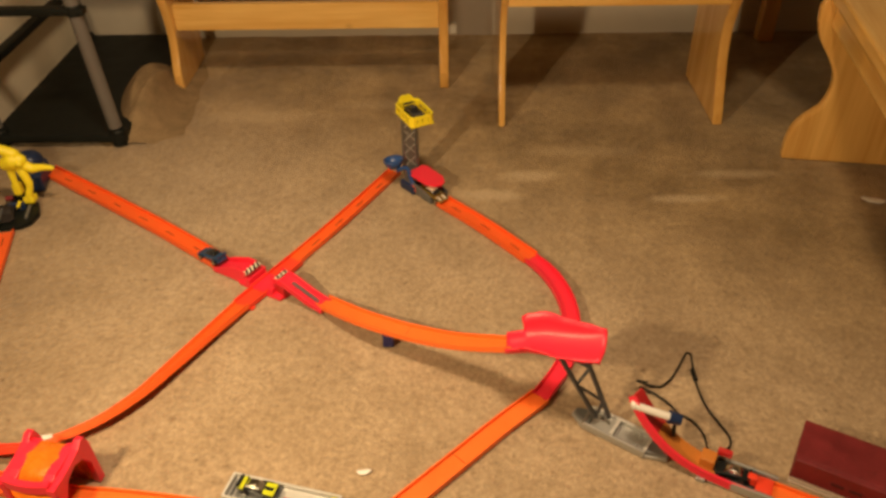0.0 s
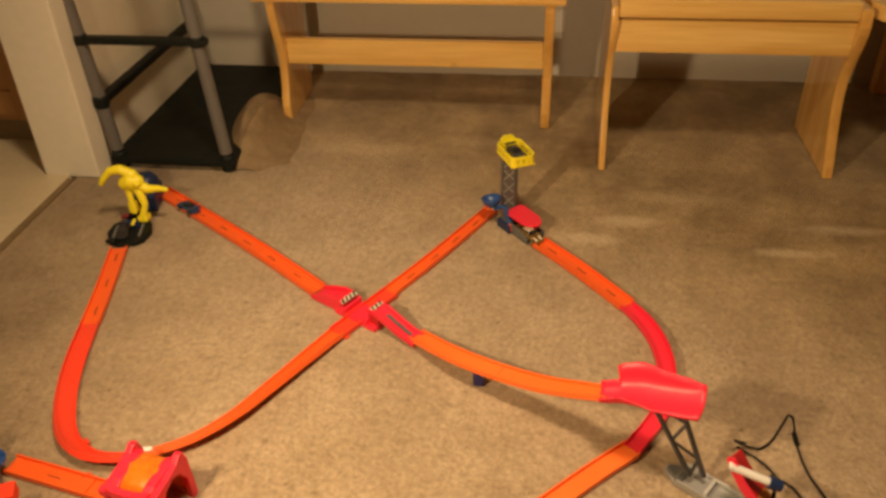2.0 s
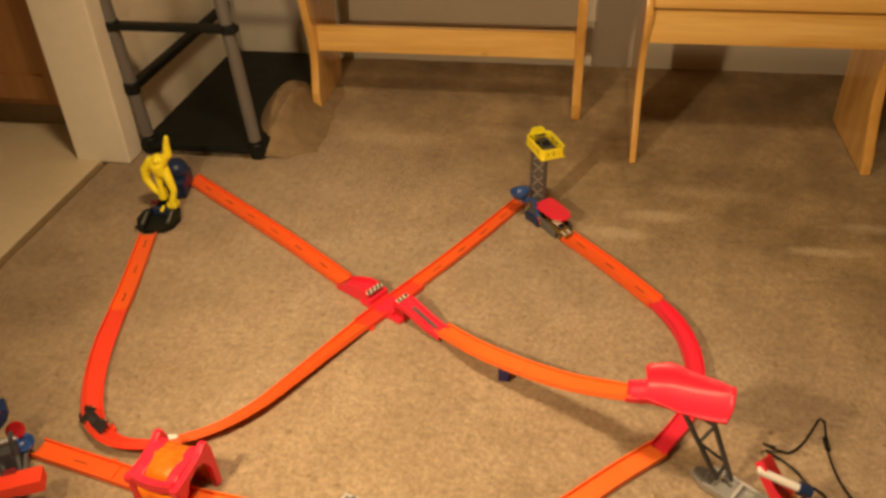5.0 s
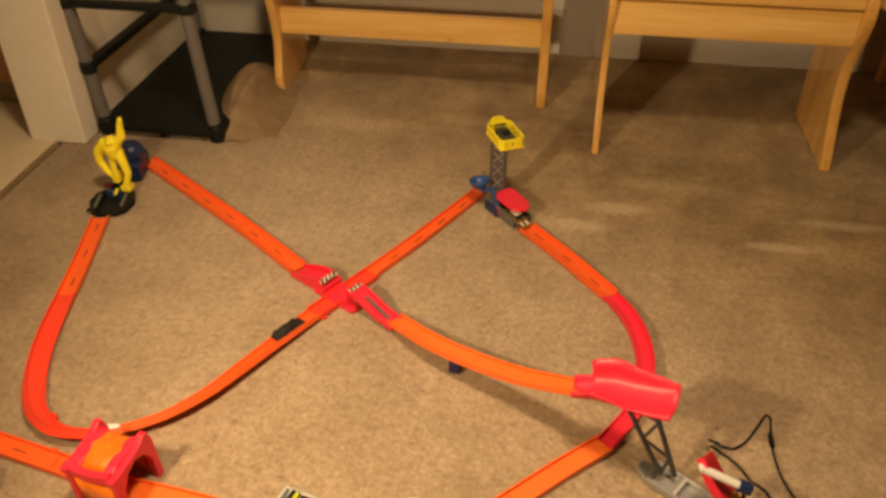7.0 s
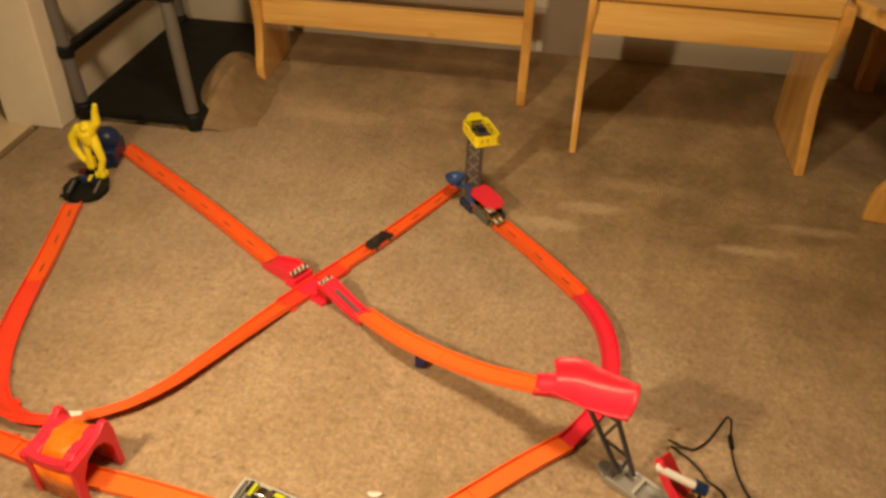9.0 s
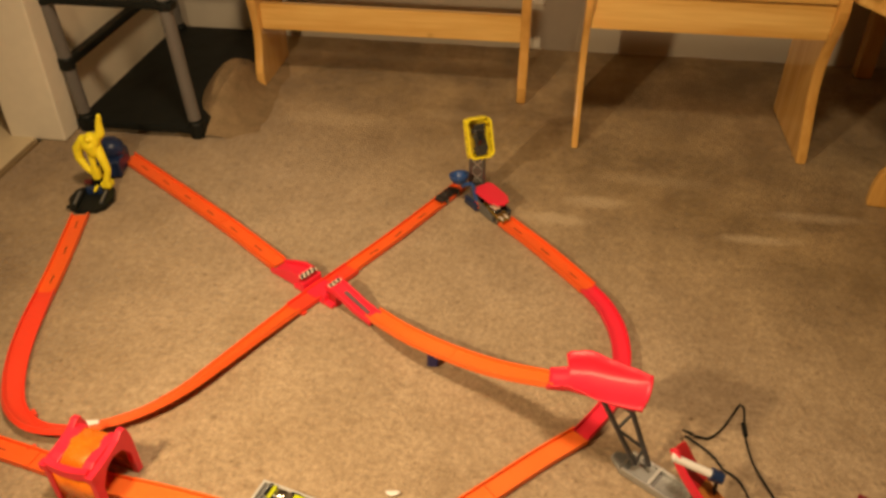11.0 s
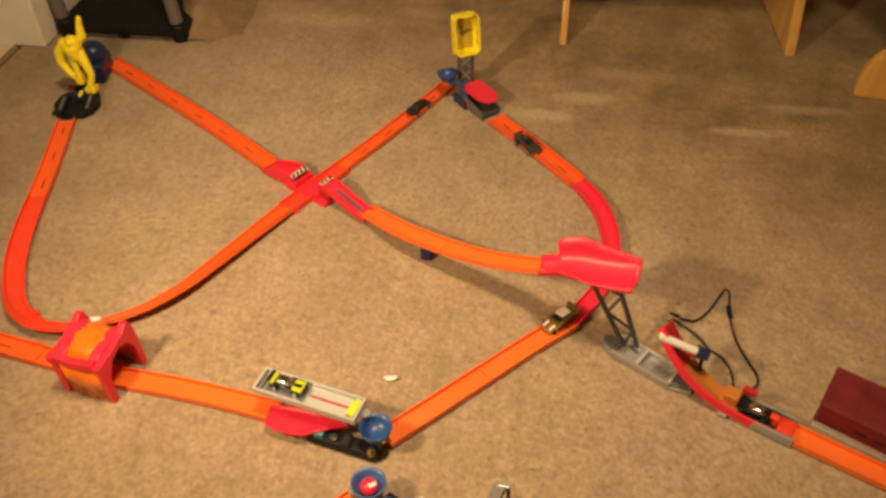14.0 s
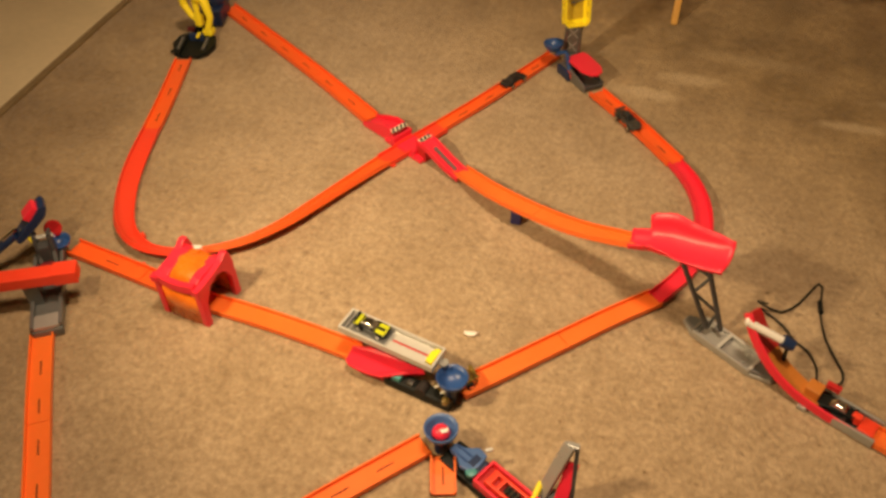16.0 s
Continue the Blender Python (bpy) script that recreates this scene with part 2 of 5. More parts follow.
# ---- building helpers ----
def part(name, bm, mat, parent=None, label="", smooth=False):
    """Links a bmesh as one mesh object, under a thing or a part."""
    me = bpy.data.meshes.new(name)
    bmesh.ops.recalc_face_normals(bm, faces=bm.faces)
    bm.to_mesh(me)
    bm.free()
    me.materials.append(mat)
    if smooth:
        for p in me.polygons:
            p.use_smooth = True
    ob = new(name, me)
    ob.parent = parent
    if label:
        ob["label"] = label
    return ob


def thing(name, m, label, category, group="", kind=""):
    ob = new(name)
    ob.empty_display_size = 0.02
    ob.matrix_basis = m
    return tagged(ob, label, category, group, kind)


def bevel(bm, width, segments=2):
    bmesh.ops.bevel(bm, geom=[e for e in bm.edges if len(e.link_faces) == 2 and e.calc_face_angle(0) > 0.5], offset=width, segments=segments, affect="EDGES", profile=0.7, clamp_overlap=True)
    return bm


def box(x0, x1, y0, y1, z0, z1, r=0.0, bm=None, m=None, segments=2):
    b = bmesh.new()
    bmesh.ops.create_cube(b, size=1.0)
    for v in b.verts:
        v.co = Vector(((x0 + x1) / 2 + v.co.x * (x1 - x0), (y0 + y1) / 2 + v.co.y * (y1 - y0), (z0 + z1) / 2 + v.co.z * (z1 - z0)))
    if r:
        bevel(b, r, segments)
    return joined(bm, b, m)


def joined(bm, b, m=None):
    if m is not None:
        bmesh.ops.transform(b, matrix=m, verts=b.verts)
    if bm is None:
        return b
    me = bpy.data.meshes.new("scratch")
    b.to_mesh(me)
    b.free()
    bm.from_mesh(me)
    bpy.data.meshes.remove(me)
    return bm


def rod(p, q, r0, r1=None, n=12, bm=None):
    """A round bar from p to q."""
    p, q = Vector(p), Vector(q)
    b = bmesh.new()
    bmesh.ops.create_cone(b, cap_ends=True, segments=n, radius1=r0, radius2=r0 if r1 is None else r1, depth=(q - p).length)
    turn = (q - p).to_track_quat("Z", "Y").to_matrix().to_4x4()
    return joined(bm, b, Matrix.Translation((p + q) / 2) @ turn)


def slab(profile, depth, axis, at, r=0.0, bm=None):
    """A flat board with the outline profile, thick along the axis from at to at + depth."""
    b = bmesh.new()
    k = "xyz".index(axis)
    ends = []
    for d in (at, at + depth):
        ring = []
        for u, v in profile:
            c = [u, v]
            c.insert(k, d)
            ring.append(b.verts.new(c))
        ends.append(ring)
    b.faces.new(ends[0])
    b.faces.new(ends[1][::-1])
    n = len(profile)
    for i in range(n):
        b.faces.new((ends[0][i], ends[0][(i + 1) % n], ends[1][(i + 1) % n], ends[1][i]))
    bmesh.ops.recalc_face_normals(b, faces=b.faces)
    if r:
        bevel(b, r)
    return joined(bm, b)


def lathe(profile, n=24, bm=None, m=None):
    """A turned shape from (radius, height) rows."""
    b = bmesh.new()
    rings = [[b.verts.new((r * math.cos(2 * math.pi * i / n), r * math.sin(2 * math.pi * i / n), z)) for i in range(n)] for r, z in profile]
    for a, c in zip(rings, rings[1:]):
        for i in range(n):
            b.faces.new((a[i], a[(i + 1) % n], c[(i + 1) % n], c[i]))
    b.faces.new(rings[0][::-1])
    b.faces.new(rings[-1])
    return joined(bm, b, m)


def smooth_path(points, step=0.012):
    """A Catmull-Rom curve through the points, cut into short steps."""
    pts = [Vector(p) for p in points]
    pts = [2 * pts[0] - pts[1]] + pts + [2 * pts[-1] - pts[-2]]
    out = []
    for a, b, c, d in zip(pts, pts[1:], pts[2:], pts[3:]):
        n = max(1, int((c - b).length / step))
        for i in range(n):
            t = i / n
            out.append(0.5 * (2 * b + (c - a) * t + (2 * a - 5 * b + 4 * c - d) * t * t + (3 * b - a - 3 * c + d) * t ** 3))
    out.append(pts[-2])
    return out


def sweep(path, section, bm=None):
    """Sweeps a section (across, up) along a path; section may be a function of the share of the way."""
    b = bmesh.new()
    rings = []
    for i, p in enumerate(path):
        d = (path[min(i + 1, len(path) - 1)] - path[max(i - 1, 0)]).normalized()
        side = d.cross(Vector((0, 0, 1))).normalized()
        up = side.cross(d)
        prof = section(i / (len(path) - 1)) if callable(section) else section
        rings.append([b.verts.new(p + side * u + up * v) for u, v in prof])
    n = len(rings[0])
    for a, c in zip(rings, rings[1:]):
        for k in range(n):
            b.faces.new((a[k], a[(k + 1) % n], c[(k + 1) % n], c[k]))
    b.faces.new(rings[0][::-1])
    b.faces.new(rings[-1])
    return joined(bm, b)


def tube(points, r, n=8, step=0.01):
    path = smooth_path(points, step)
    return sweep(path, [(r * math.cos(2 * math.pi * i / n), r * math.sin(2 * math.pi * i / n)) for i in range(n)])


# ---- the room ----
def structure(name, bm, mat, label=""):
    ob = part(name, bm, mat)
    return tagged(ob, label, name.split("_")[0], kind="structure")


FAR, EAST, WEST, SOUTH, TOP = 3.025, 1.32, -3.2, -1.9, 2.42
floor_mesh = bmesh.new()
bmesh.ops.create_grid(floor_mesh, x_segments=60, y_segments=100, size=0.5)
for v in floor_mesh.verts:
    v.co = Vector((-1.29 + (v.co.x + 0.5) * (EAST + 1.29), SOUTH + (v.co.y + 0.5) * (FAR - SOUTH), 0))
    v.co.z = 0.0025 * noise.noise(v.co * 9) - 0.0015
structure("floor", floor_mesh, CARPET, "worn beige cut-pile carpet, mottled, with dimmer light coloured in at left and far end")
structure("kitchen_floor", box(WEST, -1.308, SOUTH, FAR, -0.05, 0.004), TILE, "pale yellow vinyl kitchen floor beside the carpet")
structure("floor_strip", box(-1.306, -1.290, SOUTH, 2.215, -0.02, 0.005, 0.001), DARK_TRIM, "dark metal strip between carpet and vinyl")
structure("wall_north", box(-1.25, EAST, FAR, FAR + 0.1, -0.05, TOP), PAINT, "painted beige wall behind the benches")
structure("wall_east", box(EAST, EAST + 0.1, SOUTH, FAR + 0.1, -0.05, TOP), PAINT, "painted beige side wall")
structure("wall_south", box(WEST, EAST + 0.1, SOUTH - 0.1, SOUTH, -0.05, TOP), PAINT, "painted beige wall")
structure("wall_west", box(WEST - 0.1, WEST, SOUTH - 0.1, FAR + 0.1, -0.05, TOP), PAINT, "painted beige kitchen wall")
structure("partition_wall", box(-1.385, -1.25, 2.262, FAR + 0.1, -0.05, TOP, 0.006), CREAM_WALL, "painted wall end between kitchen and carpet")
structure("wall_kitchen", box(WEST, -1.385, FAR, FAR + 0.1, -0.05, TOP), PAINT, "painted kitchen wall")
structure("ceiling", box(WEST - 0.1, EAST + 0.1, SOUTH - 0.1, FAR + 0.1, TOP, TOP + 0.1), CEILING, "plain off-white ceiling")


def jamb():
    b = box(-1.378, -1.222, 2.232, 2.306, 0, TOP - 0.01, 0.006)
    return b


structure("trim_wall_end", jamb(), TRIM, "cream painted board on the wall end")


def kitchen_cabinet():
    c = thing("kitchen_cabinet", pose(-1.40, 2.36, 0), "brown oak kitchen base cabinet with a dark recessed plinth", "cabinet")
    part("body", box(-1.2, 0, 0.02, 0.58, 0.09, 0.88, 0.003), OAK, c)
    part("plinth", box(-1.2, 0, 0.07, 0.56, 0.004, 0.09), DARK_TRIM, c, "dark recessed plinth")
    part("worktop", box(-1.2, 0, -0.02, 0.6, 0.88, 0.915, 0.006), TILE, c, "pale worktop")
    for x in (-0.56, -1.12):
        d = part("door", box(x + 0.01, x + 0.53, 0.0, 0.02, 0.12, 0.84, 0.004), OAK, c)
        for nm, bx in (("stile", (x + 0.01, x + 0.07, 0.12, 0.84)), ("stile", (x + 0.47, x + 0.53, 0.12, 0.84)), ("rail", (x + 0.07, x + 0.47, 0.12, 0.19)), ("rail", (x + 0.07, x + 0.47, 0.77, 0.84))):
            part(nm, box(bx[0], bx[1], -0.008, 0.0, bx[2], bx[3], 0.002), OAK, d)


kitchen_cabinet()


# ---- benches ----
def panel_profile(back, height, rows):
    """Outline of a bench end board: a wavy front edge and a straight back edge."""
    front = [Vector((d, z, 0)) for d, z in rows]
    wave = [(p.x, p.y) for p in smooth_path(front, 0.02)]
    return wave + [(back, height), (back, 0.0)]


def shelf_bench():
    b = thing("pine_bench", pose(-0.43, 2.62, 0), "varnished pine bench with wavy end boards and a stretcher", "bench", "pine benches")
    rows = [(0.0, 0.0), (-0.008, 0.05), (0.006, 0.10), (0.016, 0.15), (0.010, 0.21), (-0.012, 0.28), (-0.028, 0.35), (-0.028, 0.372)]
    part("end_board", slab(panel_profile(0.24, 0.372, rows), 0.024, "x", -0.391, 0.007), PINE_Z, b)
    part("end_board", slab(panel_profile(0.24, 0.372, rows), 0.027, "x", 0.375, 0.007), PINE_Z, b)
    part("stretcher", box(-0.367, 0.375, 0.035, 0.059, 0.168, 0.243, 0.004), PINE_X, b)
    part("seat", box(-0.43, 0.43, -0.040, 0.25, 0.372, 0.405, 0.008), PINE_X, b)


def apron_bench():
    b = thing("pine_bench", pose(0.40, 2.38, 0), "varnished pine bench with a deep apron and wavy end boards", "bench", "pine benches")
    rows = [(0.0, 0.0), (0.008, 0.03), (0.026, 0.08), (0.046, 0.13), (0.060, 0.18), (0.062, 0.235), (0.046, 0.295), (0.022, 0.35), (0.014, 0.39), (0.024, 0.43)]
    part("end_board", slab(panel_profile(0.31, 0.43, rows), 0.018, "x", -0.296, 0.007), PINE_Z, b)
    part("end_board", slab(panel_profile(0.31, 0.43, rows), 0.026, "x", 0.272, 0.007), PINE_Z, b)
    part("apron", box(-0.278, 0.272, 0.034, 0.056, 0.314, 0.396, 0.004), PINE_X, b)
    part("seat", box(-0.278, 0.272, 0.026, 0.168, 0.402, 0.446, 0.007), PINE_X, b)
    part("seat", box(-0.278, 0.272, 0.174, 0.31, 0.402, 0.446, 0.007), PINE_X, b)


SIDE_ROWS = [(-0.016, 0.0), (-0.016, 0.04), (-0.009, 0.08), (0.013, 0.115), (0.042, 0.143), (0.054, 0.185), (0.050, 0.226), (0.028, 0.268), (0.0, 0.309), (-0.013, 0.349), (-0.015, 0.38), (-0.008, 0.40)]


def side_bench():
    b = thing("pine_bench", pose(0.812, 2.206, 0, 0, 0, -9), "varnished pine bench with a strongly wavy end board", "bench", "pine benches")
    part("end_board", slab(panel_profile(0.40, 0.40, SIDE_ROWS), 0.028, "y", -0.005, 0.008), PINE_Z, b)
    part("inset_leg_board", box(0.14, 0.40, -0.674, -0.646, 0.0, 0.400, 0.006), PINE_Z, b)
    part("apron", box(0.014, 0.036, -0.632, -0.006, 0.345, 0.399, 0.004), PINE_Y, b)
    part("seat", box(-0.002, 0.40, -0.69, 0.016, 0.401, 0.437, 0.007), PINE_Y, b)


def corner_seat():
    b = thing("corner_seat", pose(0, 0, 0), "varnished pine corner seat joining two benches", "bench")
    part("seat", slab([(0.704, 2.446), (0.756, 2.347), (0.800, 2.240), (1.200, 2.180), (1.290, 2.240), (1.290, 2.985), (0.704, 2.985)], 0.036, "z", 0.401, 0.006), PINE_X, b)
    part("back_leg", box(0.960, 1.008, 2.935, 2.980, 0.0, 0.401, 0.004), PINE_Z, b)
    part("back_leg", box(1.230, 1.278, 2.935, 2.980, 0.0, 0.401, 0.004), PINE_Z, b)
    part("back_leg", box(1.230, 1.278, 2.300, 2.345, 0.0, 0.401, 0.004), PINE_Z, b)


shelf_bench()
apron_bench()
side_bench()
corner_seat()


def wall_plate(at, w, h, label):
    tagged(part("wall_plate", box(at[0] - w / 2, at[0] + w / 2, FAR - 0.006, FAR, at[1], at[1] + h, 0.002), WHITE), label, "wall plate")


wall_plate((-0.014, 0.006), 0.020, 0.036, "small white plastic cable clip low on the wall")
wall_plate((-0.014, 0.150), 0.040, 0.070, "white plastic socket plate on the wall")


def storage_rack():
    r = thing("storage_rack", pose(-1.04, 2.31, 0), "black and grey plastic storage rack with a bare bottom shelf", "rack")
    part("bottom_shelf", box(-0.175, 0.175, -0.02, 0.66, 0.014, 0.034, 0.006), BLACK, r, "black plastic shelf")
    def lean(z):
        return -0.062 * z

    for x in (-0.155, 0.155):
        for y in (0.0, 0.64):
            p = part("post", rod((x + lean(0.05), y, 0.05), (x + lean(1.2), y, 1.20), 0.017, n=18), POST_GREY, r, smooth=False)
            part("foot", lathe([(0.020, 0.0), (0.022, 0.004), (0.022, 0.040), (0.019, 0.046)], 16, m=Matrix.Translation((x, y, 0))), BLACK, p, "black foot socket")
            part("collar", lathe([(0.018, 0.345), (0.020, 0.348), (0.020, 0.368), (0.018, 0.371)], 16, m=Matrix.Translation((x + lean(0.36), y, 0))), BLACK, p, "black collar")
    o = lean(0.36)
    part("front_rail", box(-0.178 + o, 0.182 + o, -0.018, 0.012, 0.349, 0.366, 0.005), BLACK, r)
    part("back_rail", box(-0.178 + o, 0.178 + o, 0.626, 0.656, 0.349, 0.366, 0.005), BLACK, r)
    part("middle_rail", box(-0.180, -0.154, 0.0, 0.64, 0.178, 0.20, 0.005), BLACK, r)
    for y in (0.0, 0.64):
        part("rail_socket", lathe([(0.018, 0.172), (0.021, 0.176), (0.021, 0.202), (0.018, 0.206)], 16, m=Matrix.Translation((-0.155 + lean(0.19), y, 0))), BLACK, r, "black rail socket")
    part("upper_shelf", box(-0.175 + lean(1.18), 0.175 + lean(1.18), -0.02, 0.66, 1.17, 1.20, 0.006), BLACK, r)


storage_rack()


# ---- toy tracks ----
W = 0.0182
TRACK = [(-W, 0.0), (W, 0.0), (W, 0.0105), (W - 0.0025, 0.0105), (W - 0.0025, 0.0035), (-W + 0.0025, 0.0035), (-W + 0.0025, 0.0105), (-W, 0.0105)]


def slot_mesh():
    b = box(-0.012, 0.012, -0.0011, 0.0011, 0.0, 0.0004)
    slab([(0.013, -0.0022), (0.016, 0.0), (0.013, 0.0022)], 0.0004, "z", 0.0, bm=b)
    me = bpy.data.meshes.new("arrow_mark")
    b.to_mesh(me)
    b.free()
    me.materials.append(SLOT)
    return me


SLOT_MESH = slot_mesh()


def track_run(points, mat, label, marks=0, section=TRACK, step=0.015, name="toy_track", reverse=False, skip=0.03, wide=1.0):
    t = thing(name, Matrix.Identity(4), label, "toy track", "toy track pieces")
    path = smooth_path(points, step)
    if not callable(section):
        section = [(u * wide, v) for u, v in section]
    n = 1 if callable(section) else max(1, round((path[-1] - path[0]).length / 0.2))
    for k in range(n):
        piece = [p.copy() for p in path[k * (len(path) - 1) // n:(k + 1) * (len(path) - 1) // n + 1]]
        if k < n - 1:
            piece[-1] = piece[-1].lerp(piece[-2], 0.08)
        for p in piece:
            p.z += 0.0004 * (k % 2)
        part("track_piece", sweep(piece, section), mat, t)
    lengths = [0.0]
    for a, c in zip(path, path[1:]):
        lengths.append(lengths[-1] + (c - a).length)
    for k in range(marks):
        s = skip + (lengths[-1] - 2 * skip) * (k + 0.5) / marks
        i = max(j for j in range(len(path) - 1) if lengths[j] <= s)
        d = (path[i + 1] - path[i]).normalized() * (-1 if reverse else 1)
        o = new("arrow_mark", SLOT_MESH)
        o.parent = t
        o.matrix_basis = Matrix.Translation(path[i] + (path[i + 1] - path[i]).normalized() * (s - lengths[i]) + Vector((0, 0, 0.0037))) @ d.to_track_quat("X", "Z").to_matrix().to_4x4()
    return t


def banked(side, height):
    """A curve's section with a raised outer wall on one side (1: right of the way, -1: left)."""
    def section(s):
        h = 0.0105 + height * max(0.0, math.sin(math.pi * min(1, max(0, s)))) ** 0.6
        pts = [(-W, 0.0), (W, 0.0), (W + 0.25 * (h - 0.0105), h), (W + 0.25 * (h - 0.0105) - 0.0025, h + 0.0006), (W - 0.0025, 0.0035), (-W + 0.0025, 0.0035), (-W + 0.0025, 0.0105), (-W, 0.0105)]
        return pts if side > 0 else [(-u, v) for u, v in pts][::-1]
    return section


Z = 0.002
track_run([(-1.017, 2.168, Z), (-0.858, 2.055, Z), (-0.665, 1.915, Z), (-0.505, 1.790, Z)], ORANGE, "orange toy track from the ape launcher to the crossing", 6, wide=1.10)
track_run([(-0.159, 2.150, Z), (-0.276, 1.927, Z), (-0.350, 1.797, Z)], ORANGE, "orange toy track between crossing and tower", 4, wide=0.90)


def leaning(top, start, end):
    """A track whose outer (left) edge rises from its inner edge by up to top degrees."""
    def section(s):
        a = radians(top) * math.sin(math.pi * min(1.0, start + (end - start) * s)) ** 0.8
        return [(W + (u - W) * math.cos(a) + v * math.sin(a), -(u - W) * math.sin(a) + v * math.cos(a)) for u, v in TRACK]
    return section


track_run([(-0.430, 1.650, Z), (-0.478, 1.552, Z), (-0.511, 1.485, Z)], ORANGE, "orange toy track below the crossing, twisted slightly outwards", 0, leaning(38, 0.06, 0.22))
track_run([(-0.511, 1.485, Z), (-0.551, 1.409, Z), (-0.601, 1.347, Z), (-0.662, 1.305, Z), (-0.702, 1.290, Z)], ORANGE, "orange toy track leaning as it curves past the tunnel", 0, leaning(38, 0.22, 0.5))
track_run([(-0.702, 1.290, Z), (-0.742, 1.285, Z), (-0.787, 1.294, Z), (-0.838, 1.334, Z), (-0.881, 1.412, Z), (-0.913, 1.506, Z), (-0.944, 1.635, Z)], RED_ORANGE, "red-orange leaning toy curve with a raised outer edge", 0, leaning(38, 0.5, 1.0))
track_run([(-0.944, 1.635, Z), (-0.966, 1.732, Z), (-1.010, 1.905, Z)], ORANGE, "orange toy track below the ape launcher", 3, skip=-0.01, wide=1.05)
track_run([(-0.042, 2.015, Z), (0.052, 1.912, Z), (0.144, 1.798, Z)], ORANGE, "orange toy track leaving the tower", 3, reverse=True, skip=0.0, wide=1.10)
track_run([(0.143, 1.797, Z), (0.175, 1.742, Z), (0.196, 1.677, Z), (0.203, 1.610, Z), (0.197, 1.545, Z), (0.182, 1.497, Z), (0.160, 1.455, Z), (0.129, 1.409, Z)], RED, "red banked toy curve with a raised outer wall", 0, lambda s: [(u * 0.84, v) for u, v in banked(-1, 0.007)(s)])
track_run([(0.129, 1.409, Z), (0.061, 1.347, Z), (-0.010, 1.277, Z), (-0.084, 1.204, Z), (-0.150, 1.140, Z)], ORANGE_LIGHT, "light orange toy track running to the toy truck", 0)
track_run([(-0.325, 1.170, Z), (-0.425, 1.188, Z), (-0.512, 1.200, Z), (-0.600, 1.209, Z)], ORANGE_LIGHT, "light orange toy track between truck and tunnel", 0)
track_run([(-0.600, 1.209, Z), (-0.724, 1.235, Z), (-0.808, 1.252, Z), (-0.900, 1.2705, Z)], ORANGE, "orange toy track running through the tunnel", 2)
track_run([(-0.272, 1.652, 0.010), (-0.190, 1.574, 0.037), (-0.100, 1.521, 0.049), (-0.020, 1.479, 0.066), (0.055, 1.432, 0.102), (0.088, 1.399, 0.130)], ORANGE_LIGHT, "light orange toy track rising to the red catch chute", 0)
track_run([(-0.834, 1.076, Z), (-0.768, 0.969, Z), (-0.712, 0.883, Z), (-0.64, 0.77, Z)], ORANGE_LIGHT, "light orange toy track below the side launcher", 4)
track_run([(0.438, 1.222, 0.004), (0.56, 1.160, Z), (0.68, 1.10, Z)], ORANGE_LIGHT, "light orange toy track feeding the jump launcher", 0)
track_run([(-0.176, 1.034, Z), (-0.271, 0.931, Z), (-0.36, 0.83, Z)], ORANGE_LIGHT, "light orange toy track under the cup launcher", 3)


# ---- toy parts that recur ----
def cup(parent, at, r, mat, label="blue plastic catch cup", lean=(0, 0, 0), deep=0.022):
    prof = [(0.006, 0.0), (r * 0.55, 0.001), (r * 0.88, deep * 0.55), (r, deep), (r * 0.94, deep + 0.0015), (r * 0.82, deep * 0.6), (r * 0.5, 0.006), (0.003, 0.005)]
    return part("cup", lathe(prof, 28, m=pose(*at, *lean)), mat, parent, label, smooth=True)


def toy_car(m, paint, label, trim=WINDOW, group="toy cars", low=False, print_mat=None, wing=True):
    """A die-cast car about 7 cm long; it heads along its x."""
    c = thing("toy_car", m, label, "toy car", group)
    h = 0.0145 if low else 0.018
    side = [(-0.035, 0.005), (-0.036, 0.010), (-0.034, h * 0.82), (-0.020, h), (0.004, h * 0.94), (0.020, h * 0.74), (0.034, h * 0.58), (0.0355, 0.007), (0.033, 0.004)]
    b = slab(side, 0.029, "y", -0.0145)
    for v in b.verts:
        v.co.y *= 1 - 0.22 * max(0.0, abs(v.co.x) / 0.036) ** 4 - (0.12 if v.co.z > h * 0.9 else 0)
    bevel(b, 0.0028, 3)
    part("body", b, paint, c, smooth=True)
    roof = [(-0.022, h - 0.002), (-0.014, h + 0.0058), (0.001, h + 0.0055), (0.012, h - 0.003)]
    b = slab(roof, 0.020, "y", -0.010)
    for v in b.verts:
        if v.co.z > h:
            v.co.y *= 0.8
    bevel(b, 0.0016, 2)
    part("cabin", b, trim, c, "dark tinted windows", smooth=True)
    if print_mat:
        part("stripe", box(0.012, 0.030, -0.006, 0.006, h * 0.72, h * 0.80, 0.001, m=pose(0, 0, 0, 0, 11, 0)), print_mat, c, "printed bonnet flash")
    if wing:
        part("spoiler", box(-0.0355, -0.029, -0.013, 0.013, h + 0.001, h + 0.0035, 0.0008), paint, c)
    for x in (-0.0215, 0.0215):
        for y in (-0.0142, 0.0142):
            w = part("wheel", lathe([(0.0045, -0.002), (0.0062, -0.0016), (0.0062, 0.0016), (0.0045, 0.002)], 16, m=pose(x, y, 0.0062, 90, 0, 0)), MATTE_BLACK, c)
            part("rim", lathe([(0.0012, -0.0025), (0.0036, -0.0023), (0.0036, 0.0023), (0.0012, 0.0025)], 12, m=pose(x, y, 0.0062, 90, 0, 0)), CHROME, w, "shiny rim")
    return c


